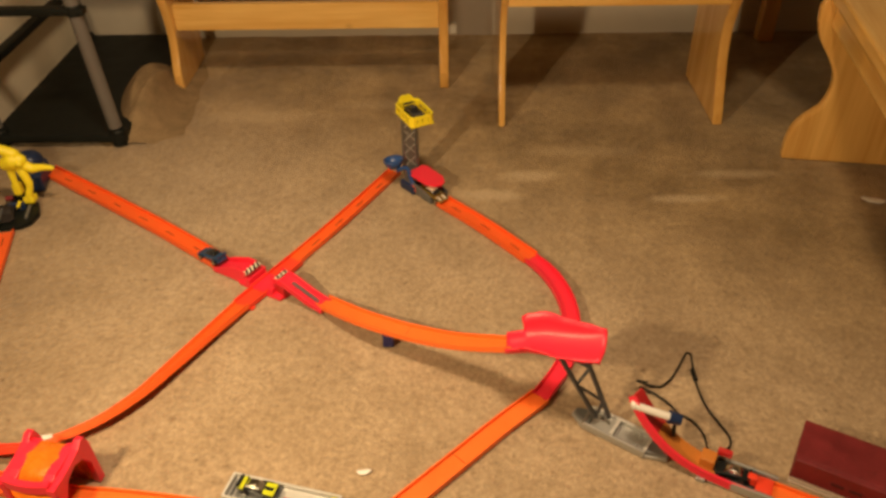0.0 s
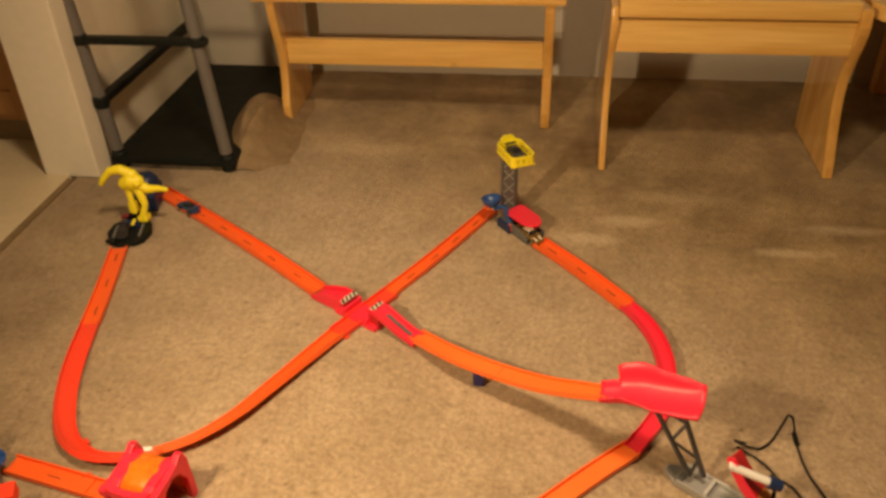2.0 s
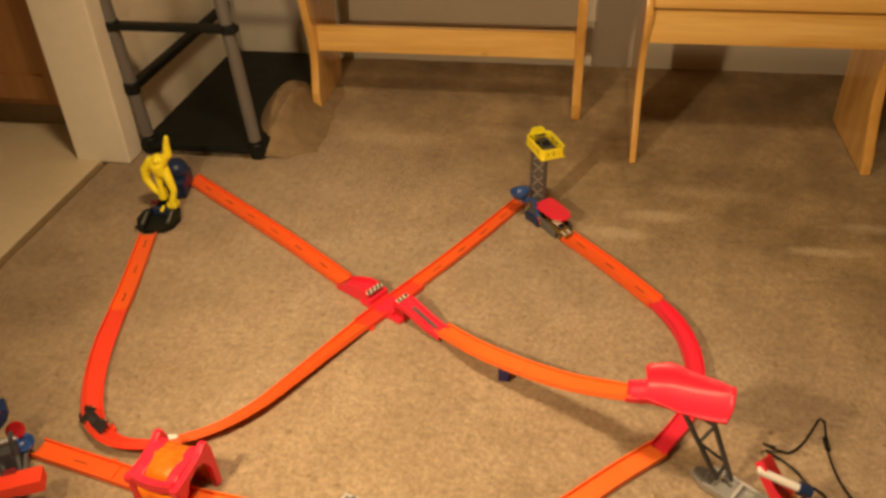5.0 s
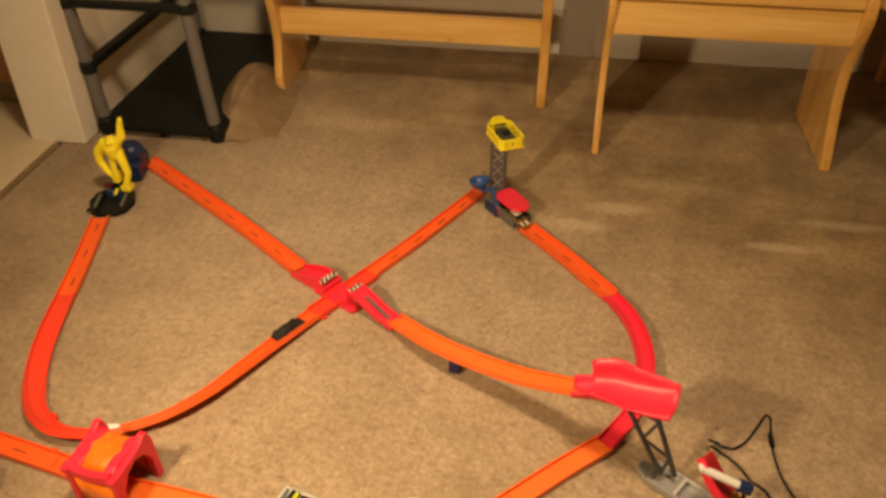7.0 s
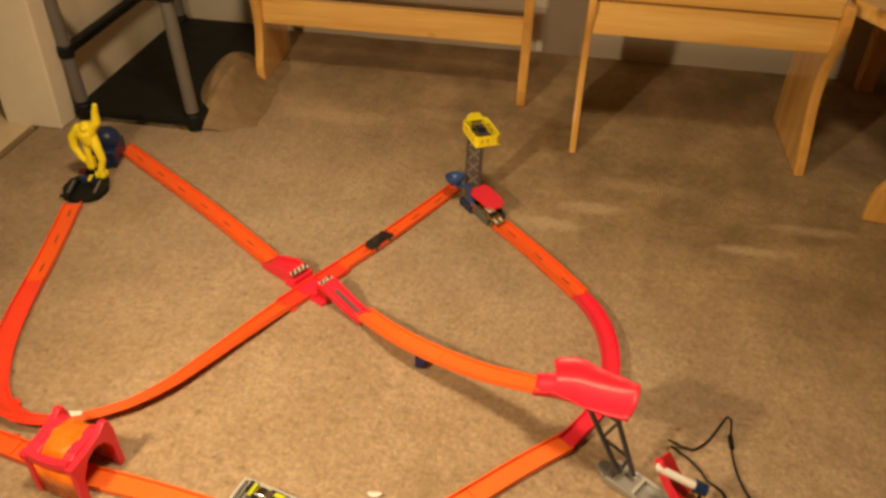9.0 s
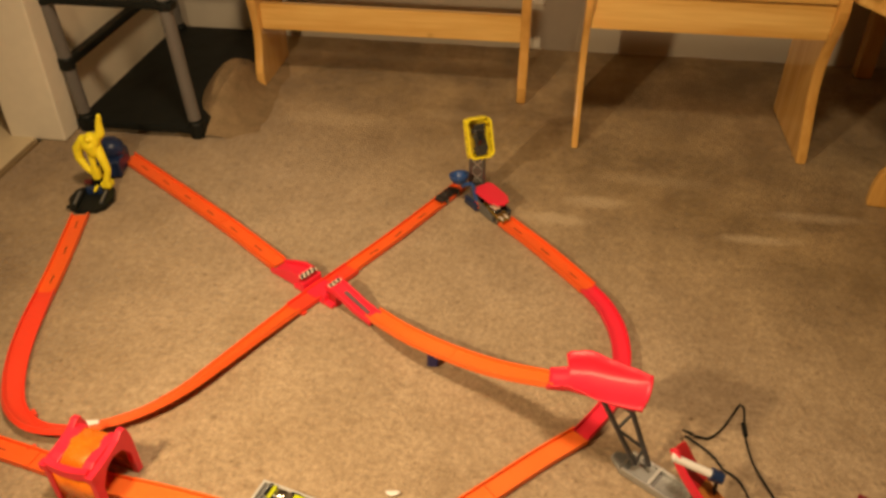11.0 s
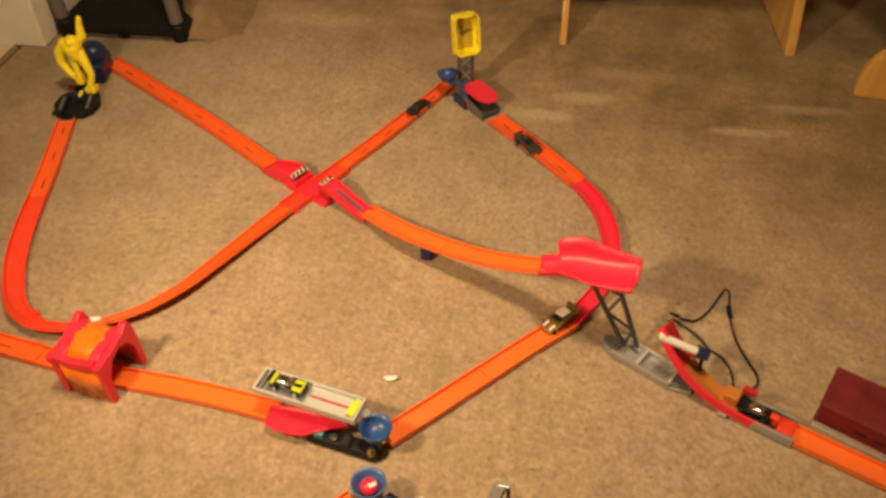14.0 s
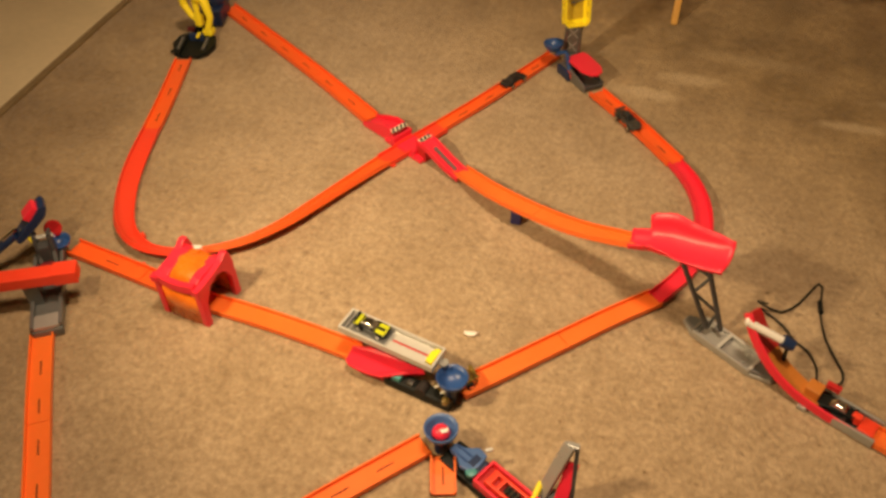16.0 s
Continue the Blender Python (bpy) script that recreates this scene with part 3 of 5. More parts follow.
def striped(parent, w, at, turn, n=4):
    """A cream sticker with slanting black bars."""
    s = part("sticker", box(-w, w, -0.0005, 0.0005, -0.0048, 0.0048, m=pose(*at, *turn)), CREAM, parent, "cream sticker with slanting black bars")
    h = w / n * 0.56
    for k in range(n):
        u = -w + 2 * w * (k + 0.5) / n
        q = slab([(u - h - 0.002, -0.0046), (u + h - 0.002, -0.0046), (u + h + 0.002, 0.0046), (u - h + 0.002, 0.0046)], 0.0006, "y", -0.0012)
        part("bar", joined(None, q, pose(*at, *turn)), BLACK, s)


# ---- crossing ----
def crossing():
    c = thing("track_crossing", pose(-0.393, 1.718, 0, 0, 0, 59.5), "red plastic toy crossing with two facing jump ramps and striped stickers", "toy crossing")
    # its x runs along the lower track
    part("deck", sweep([Vector((x, 0, 0.003)) for x in (-0.078, -0.03, 0.03, 0.09)], [(u * 1.06, v) for u, v in TRACK]), RED_ORANGE, c, "red-orange deck")
    part("collar", box(-0.074, -0.064, -0.0235, 0.0235, 0, 0.0045, 0.001), RED_ORANGE, c)
    part("base", box(-0.026, 0.026, -0.055, 0.055, 0.0, 0.010, 0.004), RED, c)
    for s in (1, -1):
        part("pillar", box(-0.026, 0.026, s * 0.030 - 0.006, s * 0.030 + 0.006, 0.0, 0.024, 0.003), RED, c)
    # far ramp: low at the ape side, lip towards the crossing
    far = [(0.125, 0.004), (0.046, 0.004), (0.040, 0.036), (0.060, 0.034), (0.095, 0.020), (0.125, 0.010)]
    far = [(y, z * 0.80) for y, z in far]
    part("ramp", slab(far, 0.030, "x", -0.015, 0.002), RED, c, "red ramp bed")
    fin = [(0.130, 0.003), (0.044, 0.003), (0.037, 0.044), (0.062, 0.046), (0.100, 0.030), (0.130, 0.013)]
    fin = [(y, z * 0.80) for y, z in fin]
    for x in (-0.021, 0.0165):
        part("ramp_side", slab(fin, 0.0045, "x", x, 0.0012), RED, c)
    striped(c, 0.021, (0.0, 0.0365, 0.0325), (-48, 0, 0))
    part("step", box(-0.022, 0.022, 0.026, 0.040, 0.010, 0.024, 0.002), DEEP_RED, c)
    # near ramp: lip at the crossing, falling to the rising track
    near = [(-0.150, 0.006), (-0.110, 0.016), (-0.060, 0.036), (-0.036, 0.042), (-0.036, 0.048), (-0.060, 0.043), (-0.110, 0.022), (-0.150, 0.011)]
    part("ramp", slab(near, 0.026, "x", -0.0145, 0.001), RED, c, "red ramp bed")
    fin = [(-0.150, 0.005), (-0.110, 0.013), (-0.060, 0.032), (-0.033, 0.037), (-0.033, 0.050), (-0.062, 0.047), (-0.112, 0.027), (-0.150, 0.016)]
    for x in (-0.0190, 0.0115):
        part("ramp_side", slab(fin, 0.005, "x", x, 0.0012), RED, c)
    part("ramp_post", box(-0.016, 0.014, -0.058, -0.034, 0.0, 0.036, 0.003), DEEP_RED, c)
    b = box(-0.0055, 0.0015, -0.132, -0.072, -0.0006, 0.0006)
    for v in b.verts:
        v.co.z += 0.0105 + (v.co.y + 0.150) * 0.37
    part("ramp_slot", b, GREY, c, "grey slot cover")
    striped(c, 0.015, (-0.003, -0.045, 0.0500), (-92, 0, 0), 3)
    return c


crossing()


# ---- ape launcher ----
def ape_launcher():
    a = thing("ape_launcher", pose(-1.018, 1.995, 0, 0, 0, 12), "black and navy toy launcher with a yellow plastic ape", "toy launcher")
    part("base", box(-0.024, 0.024, -0.078, 0.100, 0.0, 0.008, 0.003), BLACK, a)
    for s in (1, -1):
        w = slab([(s * 0.023, -0.080), (s * 0.040, -0.068), (s * 0.052, -0.030), (s * 0.044, 0.008), (s * 0.023, 0.022)][::s], 0.012, "z", 0.003, 0.002)
        part("side_wing", w, BLACK, a)
        part("wing_rail", rod((s * 0.030, -0.06, 0.017), (s * 0.030, -0.012, 0.019), 0.0035, n=10), GREY, a, "worn grey rail")
    part("pin", rod((-0.048, -0.062, 0.010), (-0.026, -0.062, 0.010), 0.004), BLACK, a)
    part("gate", box(-0.018, 0.018, -0.006, 0.006, 0.006, 0.024, 0.003), DARK_BLUE, a)
    part("latch", box(0.004, 0.011, -0.02, 0.004, 0.022, 0.027, 0.002), YELLOW, a, "yellow latch")
    h = part("housing", box(-0.012, 0.044, 0.075, 0.165, 0.0, 0.046, 0.010, segments=3), DARK_BLUE, a, "navy plastic housing")
    part("dome", lathe([(0.030, 0.040), (0.033, 0.052), (0.031, 0.066), (0.022, 0.078), (0.008, 0.083)], 24, m=pose(0.014, 0.128, 0)), DARK_BLUE, h, "glossy navy dome", smooth=True)
    part("strut", box(-0.006, 0.012, 0.02, 0.09, 0.01, 0.030, 0.003), BLACK, a)
    part("knob", rod((-0.036, 0.045, 0.012), (-0.018, 0.045, 0.012), 0.006), MAROON, a, "dark maroon knob")
    return a


def limb(points, radii, bm):
    """A chain of rounded limb pieces."""
    for (p, q), (r0, r1) in zip(zip(points, points[1:]), zip(radii, radii[1:])):
        rod(p, q, r0, r1, 12, bm)
    for p, r in zip(points, radii):
        b = bmesh.new()
        bmesh.ops.create_icosphere(b, subdivisions=2, radius=r * 0.99)
        joined(bm, b, Matrix.Translation(p))
    return bm


LAUNCHER = ape_launcher()
APE_PIVOT = (-1.012, 2.020, 0.120)


def ape_parts():
    inv = LAUNCHER.matrix_basis.inverted()
    b = bmesh.new()
    limb([(0.010, 0.004, 0.002), (0.022, -0.004, -0.028), (0.030, -0.008, -0.056)], (0.013, 0.011, 0.009), b)
    limb([(0.030, -0.008, -0.058), (0.022, -0.012, -0.085)], (0.008, 0.009), b)
    limb([(-0.006, 0.004, 0.0), (-0.004, -0.004, -0.030), (-0.002, -0.008, -0.055)], (0.010, 0.009, 0.007), b)
    box(0.006, 0.032, -0.020, 0.006, -0.104, -0.088, 0.004, b)
    box(-0.012, 0.006, -0.014, 0.008, -0.085, -0.055, 0.004, b)
    legs = part("ape_lower_body", joined(None, b, inv @ Matrix.Translation(APE_PIVOT)), YELLOW, LAUNCHER, "yellow plastic ape legs", smooth=True)
    b = bmesh.new()
    limb([(0.004, 0.0, -0.010), (0.0, 0.0, 0.008), (0.004, 0.0, 0.022)], (0.018, 0.022, 0.016), b)
    limb([(-0.012, 0.0, 0.014), (0.014, 0.0, 0.016)], (0.014, 0.014), b)
    limb([(0.004, -0.006, 0.024), (0.006, -0.014, 0.026)], (0.010, 0.008), b)
    limb([(0.012, 0.0, 0.018), (0.031, 0.002, 0.036), (0.034, 0.002, 0.062), (0.040, 0.0, 0.082)], (0.013, 0.011, 0.008, 0.006), b)
    limb([(-0.014, 0.0, 0.018), (-0.034, -0.002, -0.006), (-0.036, -0.004, -0.030), (-0.020, -0.008, -0.056), (-0.010, -0.008, -0.066)], (0.013, 0.012, 0.010, 0.008, 0.007), b)
    body = part("ape_body", b, YELLOW, LAUNCHER, "yellow plastic ape body with long arms", smooth=True)
    return body, inv


APE_BODY, APE_INV = ape_parts()
for ob in LAUNCHER.children:
    if ob.name.startswith("ape_"):
        skin = ob.modifiers.new("skin", "REMESH")
        skin.mode, skin.voxel_size, skin.use_smooth_shade = "VOXEL", 0.0022, True
        soft = ob.modifiers.new("soft", "SMOOTH")
        soft.factor, soft.iterations = 0.5, 6


# ---- tower ----
def lattice(parent, foot, top, width, mat, r=0.0028):
    """Two uprights with crossed braces between them, in the plane of x and z."""
    f, t = Vector(foot), Vector(top)
    w0, w1 = width
    for s in (-1, 1):
        part("upright", rod(f + Vector((s * w0, 0, 0)), t + Vector((s * w1, 0, 0)), r * 1.5, n=8), mat, parent)
    n = 4
    for k in range(n):
        a, b = k / n, (k + 1) / n
        s = 1 if k % 2 else -1
        p = f.lerp(t, a) + Vector((s * (w0 + (w1 - w0) * a), 0, 0))
        q = f.lerp(t, b) - Vector((s * (w0 + (w1 - w0) * b), 0, 0))
        part("brace", rod(p, q, r, n=6), mat, parent)


TOWER_TURN = -50


def tower():
    t = thing("drop_tower", pose(-0.1035, 2.096, 0, 0, 0, TOWER_TURN), "grey toy drop tower with a red hood and a blue cup", "toy tower")
    part("base", box(-0.020, 0.085, -0.024, 0.024, 0.0, 0.010, 0.004), DARK_GREY, t)
    part("side_plate", slab([(-0.02, 0.0), (0.088, 0.0), (0.085, 0.014), (0.055, 0.022), (-0.005, 0.030), (-0.02, 0.022)], 0.005, "y", -0.029, 0.0015), GREY, t)
    part("side_plate", slab([(-0.02, 0.0), (0.080, 0.0), (0.078, 0.012), (0.04, 0.018), (-0.02, 0.026)], 0.005, "y", 0.024, 0.0015), DARK_GREY, t)
    part("emblem", lathe([(0.002, 0.0), (0.010, 0.0002), (0.010, 0.0018), (0.002, 0.002)], 18, m=pose(0.022, -0.0292, 0.012, 90, 0, 0)), ORANGE, t, "round orange emblem")
    hood = [(-0.002, -0.020), (0.006, -0.027), (0.066, -0.026), (0.086, -0.015), (0.092, 0.0), (0.086, 0.015), (0.066, 0.026), (0.006, 0.028), (-0.006, 0.022)]
    part("hood", slab(hood, 0.005, "z", 0.040, 0.002), RED, t, "flat red hood")
    for x, y in ((0.014, -0.016), (0.014, 0.016), (0.055, 0.018)):
        part("hood_leg", rod((x, y, 0.008), (x, y, 0.041), 0.004, n=8), DARK_GREY, t)
    part("foot_block", box(-0.026, 0.010, -0.018, 0.018, 0.006, 0.040, 0.004), GREY, t)
    # the mast stands square to the tracks
    for s in (-1, 1):
        p = Vector((-0.024 + 0.0098 * s, 0.002 + 0.0114 * s, 0.034))
        part("upright", box(-0.0030, 0.0030, -0.004, 0.004, 0, 0.142, 0.001, m=Matrix.Translation(p)), GREY, t, "see-through grey upright")
    across = math.degrees(math.atan2(0.028, 0.024))
    part("mast_panel", box(-0.013, 0.013, -0.0008, 0.0008, 0.036, 0.173, m=pose(-0.024, 0.002, 0, 0, 0, across)), POST_GREY, t, "thin grey web between the uprights")
    for k in range(4):
        for s in (-1, 1):
            p = Vector((-0.024 - 0.0098 * s, 0.002 - 0.0114 * s, 0.040 + 0.0335 * k))
            q = Vector((-0.024 + 0.0098 * s, 0.002 + 0.0114 * s, 0.071 + 0.0335 * k))
            part("brace", rod(p, q, 0.0024, n=6), SILVER, t, "pale grey brace")
    for y in (-0.016, 0.018):
        part("hinge_arm", box(-0.030, -0.008, y - 0.0015, y + 0.0015, 0.170, 0.178), GREY, t)
    part("hinge", rod((-0.010, -0.024, 0.176), (-0.010, 0.026, 0.176), 0.0022), GREY, t)
    c = cup(t, (-0.030, -0.042, 0.050), 0.024, BLUE, lean=(0, -12, 0))
    part("arm", tube([(-0.022, -0.040, 0.046), (0.002, -0.030, 0.060), (0.012, -0.026, 0.030), (0.030, -0.026, 0.012)], 0.005), BLUE, t, "blue plastic arm")
    part("chute", box(-0.020, 0.030, -0.036, -0.026, 0.0, 0.020, 0.003), DARK_BLUE, t)
    return t


TOWER = tower()


def basket():
    """The tipping basket; its origin is the hinge."""
    b = box(-0.032, 0.056, -0.028, 0.028, 0.002, 0.006, 0.001)
    part_mesh = part("basket", b, YELLOW, TOWER, "yellow plastic tipping basket with pierced walls")

    part("basket_mat", box(-0.022, 0.046, -0.019, 0.019, 0.0058, 0.0064), DULL_YELLOW, part_mesh, "dull yellow basket floor")

    def wall(p, q, name="basket_wall"):
        p, q = Vector(p), Vector(q)
        d = q - p
        length = d.length
        w = box(0, length, -0.0018, 0.0018, 0.004, 0.011, 0.0008)
        box(0, length, -0.0018, 0.0018, 0.021, 0.028, 0.0008, w)
        n = 3 if length < 0.085 else 4
        for k in range(n + 1):
            u = length * k / n
            box(max(0, u - 0.005), min(length, u + 0.005), -0.0017, 0.0017, 0.008, 0.024, 0.0, w)
        part(name, joined(None, w, Matrix.Translation(p) @ pose(0, 0, 0, 0, 0, math.degrees(math.atan2(d.y, d.x)))), YELLOW, part_mesh)

    corners = [(-0.032, -0.020, 0), (-0.024, -0.028, 0), (0.048, -0.028, 0), (0.056, -0.020, 0), (0.056, 0.020, 0), (0.048, 0.028, 0), (-0.024, 0.028, 0), (-0.032, 0.020, 0)]
    for a, c in zip(corners, corners[1:] + corners[:1]):
        if (Vector(a) - Vector(c)).length > 0.03:
            wall(a, c)
        else:
            p, q = Vector(a), Vector(c)
            d = q - p
            part("basket_corner", box(0, d.length, -0.0018, 0.0018, 0.003, 0.028, 0.0008, m=Matrix.Translation(p) @ pose(0, 0, 0, 0, 0, math.degrees(math.atan2(d.y, d.x)))), YELLOW, part_mesh)
    part("basket_back", slab([(-0.018, 0.004), (0.018, 0.004), (0.018, 0.032), (0.010, 0.040), (-0.010, 0.040), (-0.018, 0.032)], 0.0035, "x", -0.035, 0.001), YELLOW, part_mesh)
    return part_mesh


BASKET = basket()


# ---- catch chute on its stand ----
def catch_chute():
    c = thing("catch_chute", Matrix.Identity(4), "glossy red toy catch chute on a dark lattice stand", "toy chute")
    stops = [((0.066, 1.400, 0.133), 0.019, 0.010, 0.012), ((0.094, 1.396, 0.139), 0.020, 0.012, 0.014), ((0.102, 1.394, 0.143), 0.022, 0.042, 0.014),
             ((0.124, 1.386, 0.149), 0.025, 0.045, 0.010), ((0.150, 1.374, 0.153), 0.026, 0.038, 0.004), ((0.184, 1.360, 0.161), 0.0265, 0.030, 0.001), ((0.211, 1.349, 0.169), 0.0265, 0.020, 0.0005)]
    dense = []
    for k in range(len(stops) - 1):
        for s in (0.0, 0.25, 0.5, 0.75):
            e = s * s * (3 - 2 * s)
            (p0, w0, b0, f0), (p1, w1, b1, f1) = stops[k], stops[k + 1]
            dense.append((tuple(Vector(p0).lerp(Vector(p1), s)), w0 + (w1 - w0) * e, b0 + (b1 - b0) * e, f0 + (f1 - f0) * e))
    stops = dense + [stops[-1]]
    b = bmesh.new()
    rings = []
    for i, (p, w, back, front) in enumerate(stops):
        a, q = Vector(stops[max(i - 1, 0)][0]), Vector(stops[min(i + 1, len(stops) - 1)][0])
        d = (q - a).normalized()
        side = Vector((0, 0, 1)).cross(d).normalized()
        up = d.cross(side)
        prof = [(-w, front), (-w * 0.96, 0.004), (-w * 0.5, 0.001), (0.0, 0.0), (w * 0.5, 0.003), (w * 0.9, 0.010), (w * 1.02, back * 0.6), (w * 1.08, back)]
        outer = [(u, v - 0.003) if k < 6 else (u + 0.0028, v) for k, (u, v) in enumerate(prof)]
        rings.append([b.verts.new(Vector(p) + side * u + up * v) for u, v in prof + outer[::-1]])
    n = len(rings[0])
    for r0, r1 in zip(rings, rings[1:]):
        for k in range(n):
            b.faces.new((r0[k], r0[(k + 1) % n], r1[(k + 1) % n], r1[k]))
    b.faces.new(rings[0][::-1])
    b.faces.new(rings[-1])
    part("chute", b, RED, c, "glossy red chute", smooth=True)
    lattice(c, (0.222, 1.345, 0.026), (0.163, 1.372, 0.150), (0.011, 0.021), DARK_GREY)
    turn = pose(0.250, 1.328, 0, 0, 0, -35) @ Matrix.Diagonal((0.97, 0.80, 1.0, 1))
    outline = [(-0.088, -0.006), (-0.060, -0.026), (0.050, -0.026), (0.086, -0.008), (0.086, 0.008), (0.050, 0.026), (-0.060, 0.026), (-0.088, 0.006)]
    foot = part("foot_plate", joined(None, slab(outline, 0.007, "z", 0.0, 0.002), turn), SILVER, c, "grey plastic foot plate")
    for y in (-0.024, 0.024):
        part("foot_rim", joined(None, box(-0.060, 0.052, y - 0.0025, y + 0.0025, 0.005, 0.015, 0.0015), turn), SILVER, foot)
    for x in (-0.060, -0.010, 0.050):
        part("foot_rib", joined(None, box(x - 0.0025, x + 0.0025, -0.024, 0.024, 0.005, 0.015, 0.001), turn), CHROME_DULL, foot)
    # pale strips put the shine along the top edges into the colour
    for y in (0.0245,):
        part("rim_edge", joined(None, box(-0.062, 0.054, y - 0.0030, y + 0.0030, 0.0145, 0.0168, 0.001), turn), PALE_SILVER, foot, "rim edge with its bright shine put into the colour")
    for x in (-0.010, 0.050):
        part("rib_edge", joined(None, box(x - 0.0028, x + 0.0028, -0.0215, 0.0215, 0.0145, 0.0165, 0.0008), turn), PALE_SILVER, foot, "rib edge with its bright shine put into the colour")
    part("foot_deck", joined(None, box(-0.058, -0.012, -0.022, 0.022, 0.006, 0.011, 0.002), turn), SILVER, foot)
    for s in (-1, 1):
        part("foot_nose", joined(None, slab([(s * 0.050, -0.024), (s * 0.084, -0.006), (s * 0.084, 0.006), (s * 0.050, 0.024)][::s], 0.010, "z", 0.004, 0.003), turn), GREY, foot)
    return c


catch_chute()
tagged(part("support_block", box(-0.149, -0.129, 1.538, 1.560, 0.0, 0.042, 0.003), INDIGO), "small navy plastic block propping the rising track", "block")


# ---- tunnel ----
def tunnel():
    t = thing("toy_tunnel", pose(-0.618, 1.216, 0, 0, 0, -10) @ Matrix.Diagonal((0.93, 0.93, 1.0, 1)), "red-framed toy tunnel with a glossy amber shell", "toy tunnel")
    side = [(-0.0475, 0.0), (-0.0480, 0.080)]
    roof = [(-0.0445, 0.080), (-0.030, 0.088), (0.0, 0.092), (0.028, 0.090), (0.036, 0.084)]
    far = [(0.036, 0.084), (0.041, 0.0)]
    for name, prof, puff in (("side_panel", side, 0.003), ("roof_panel", roof, 0.008), ("side_panel", far, 0.002)):
        b = bmesh.new()
        m = 11
        grid = []
        for i in range(m):
            s = i / (m - 1)
            x = -0.040 + 0.080 * s
            k = puff * math.sin(math.pi * s)
            mid = len(prof) - 1
            out = []
            for n, (y, z) in enumerate(prof):
                g = k * (math.sin(math.pi * n / mid) if mid > 1 else 1)
                out.append((y - (g if name == "side_panel" and y < 0 else 0), z + (g if name == "roof_panel" else 0)))
            grid.append([b.verts.new((x, y, z)) for y, z in out] + [b.verts.new((x, y * 0.93, z * 0.965)) for y, z in prof][::-1])
        w = len(grid[0])
        for r0, r1 in zip(grid, grid[1:]):
            for k in range(w):
                b.faces.new((r0[k], r0[(k + 1) % w], r1[(k + 1) % w], r1[k]))
        b.faces.new(grid[0][::-1])
        b.faces.new(grid[-1])
        part(name, b, CLEAR_ORANGE, t, "glossy amber panel", smooth=True)
    for x in (-0.043, 0.043):
        legs = [(-0.050, 0.0), (-0.052, 0.084), (-0.040, 0.088), (-0.010, 0.091), (0.018, 0.097), (0.030, 0.106), (0.039, 0.104), (0.046, 0.084), (0.050, 0.0), (0.036, 0.0), (0.034, 0.050), (0.020, 0.074), (0.0, 0.081), (-0.020, 0.074), (-0.036, 0.050), (-0.037, 0.0)]
        f = part("frame", slab(legs, 0.012, "x", x - 0.006, 0.0018), RED, t, "red end frame")
        part("roof_rim", slab([(-0.050, 0.078), (-0.046, 0.088), (-0.030, 0.094), (0.020, 0.097), (0.034, 0.092), (0.030, 0.084), (-0.040, 0.076)], 0.017, "x", x - 0.0085 + (0.013 if x < 0 else -0.013), 0.002), RED, f)
        part("knuckle", box(x - 0.0075, x + 0.0075, -0.056, -0.042, 0.076, 0.090, 0.003), RED, f)
    pts = [Vector((x, -0.0485 - 0.004 * (1 - (x / 0.04) ** 2), 0.086 + 0.003 * (x / 0.04) ** 2)) for x in (-0.040, -0.02, 0.0, 0.02, 0.040)]
    part("side_band", sweep(smooth_path(pts, 0.008), [(-0.006, -0.009), (0.005, -0.009), (0.005, 0.007), (-0.006, 0.007)]), RED, t, "red band along the roof edge")
    return t


tunnel()
clip = part("track_clip", box(-0.014, 0.014, -0.007, 0.007, 0.0, 0.022, 0.004, m=pose(-0.676, 1.306, 0.006, 0, 0, 10)), WHITE)
tagged(clip, "small white plastic clip on the curving track", "clip")
for x, y, turn in ((-0.760, 1.262, 30), (-0.796, 1.332, -40)):
    tagged(part("track_peg", box(-0.007, 0.007, -0.003, 0.003, 0.0, 0.008, 0.0015, m=pose(x, y, 0, 0, 0, turn)), RED_ORANGE), "small red-orange peg beside the banked curve", "peg")


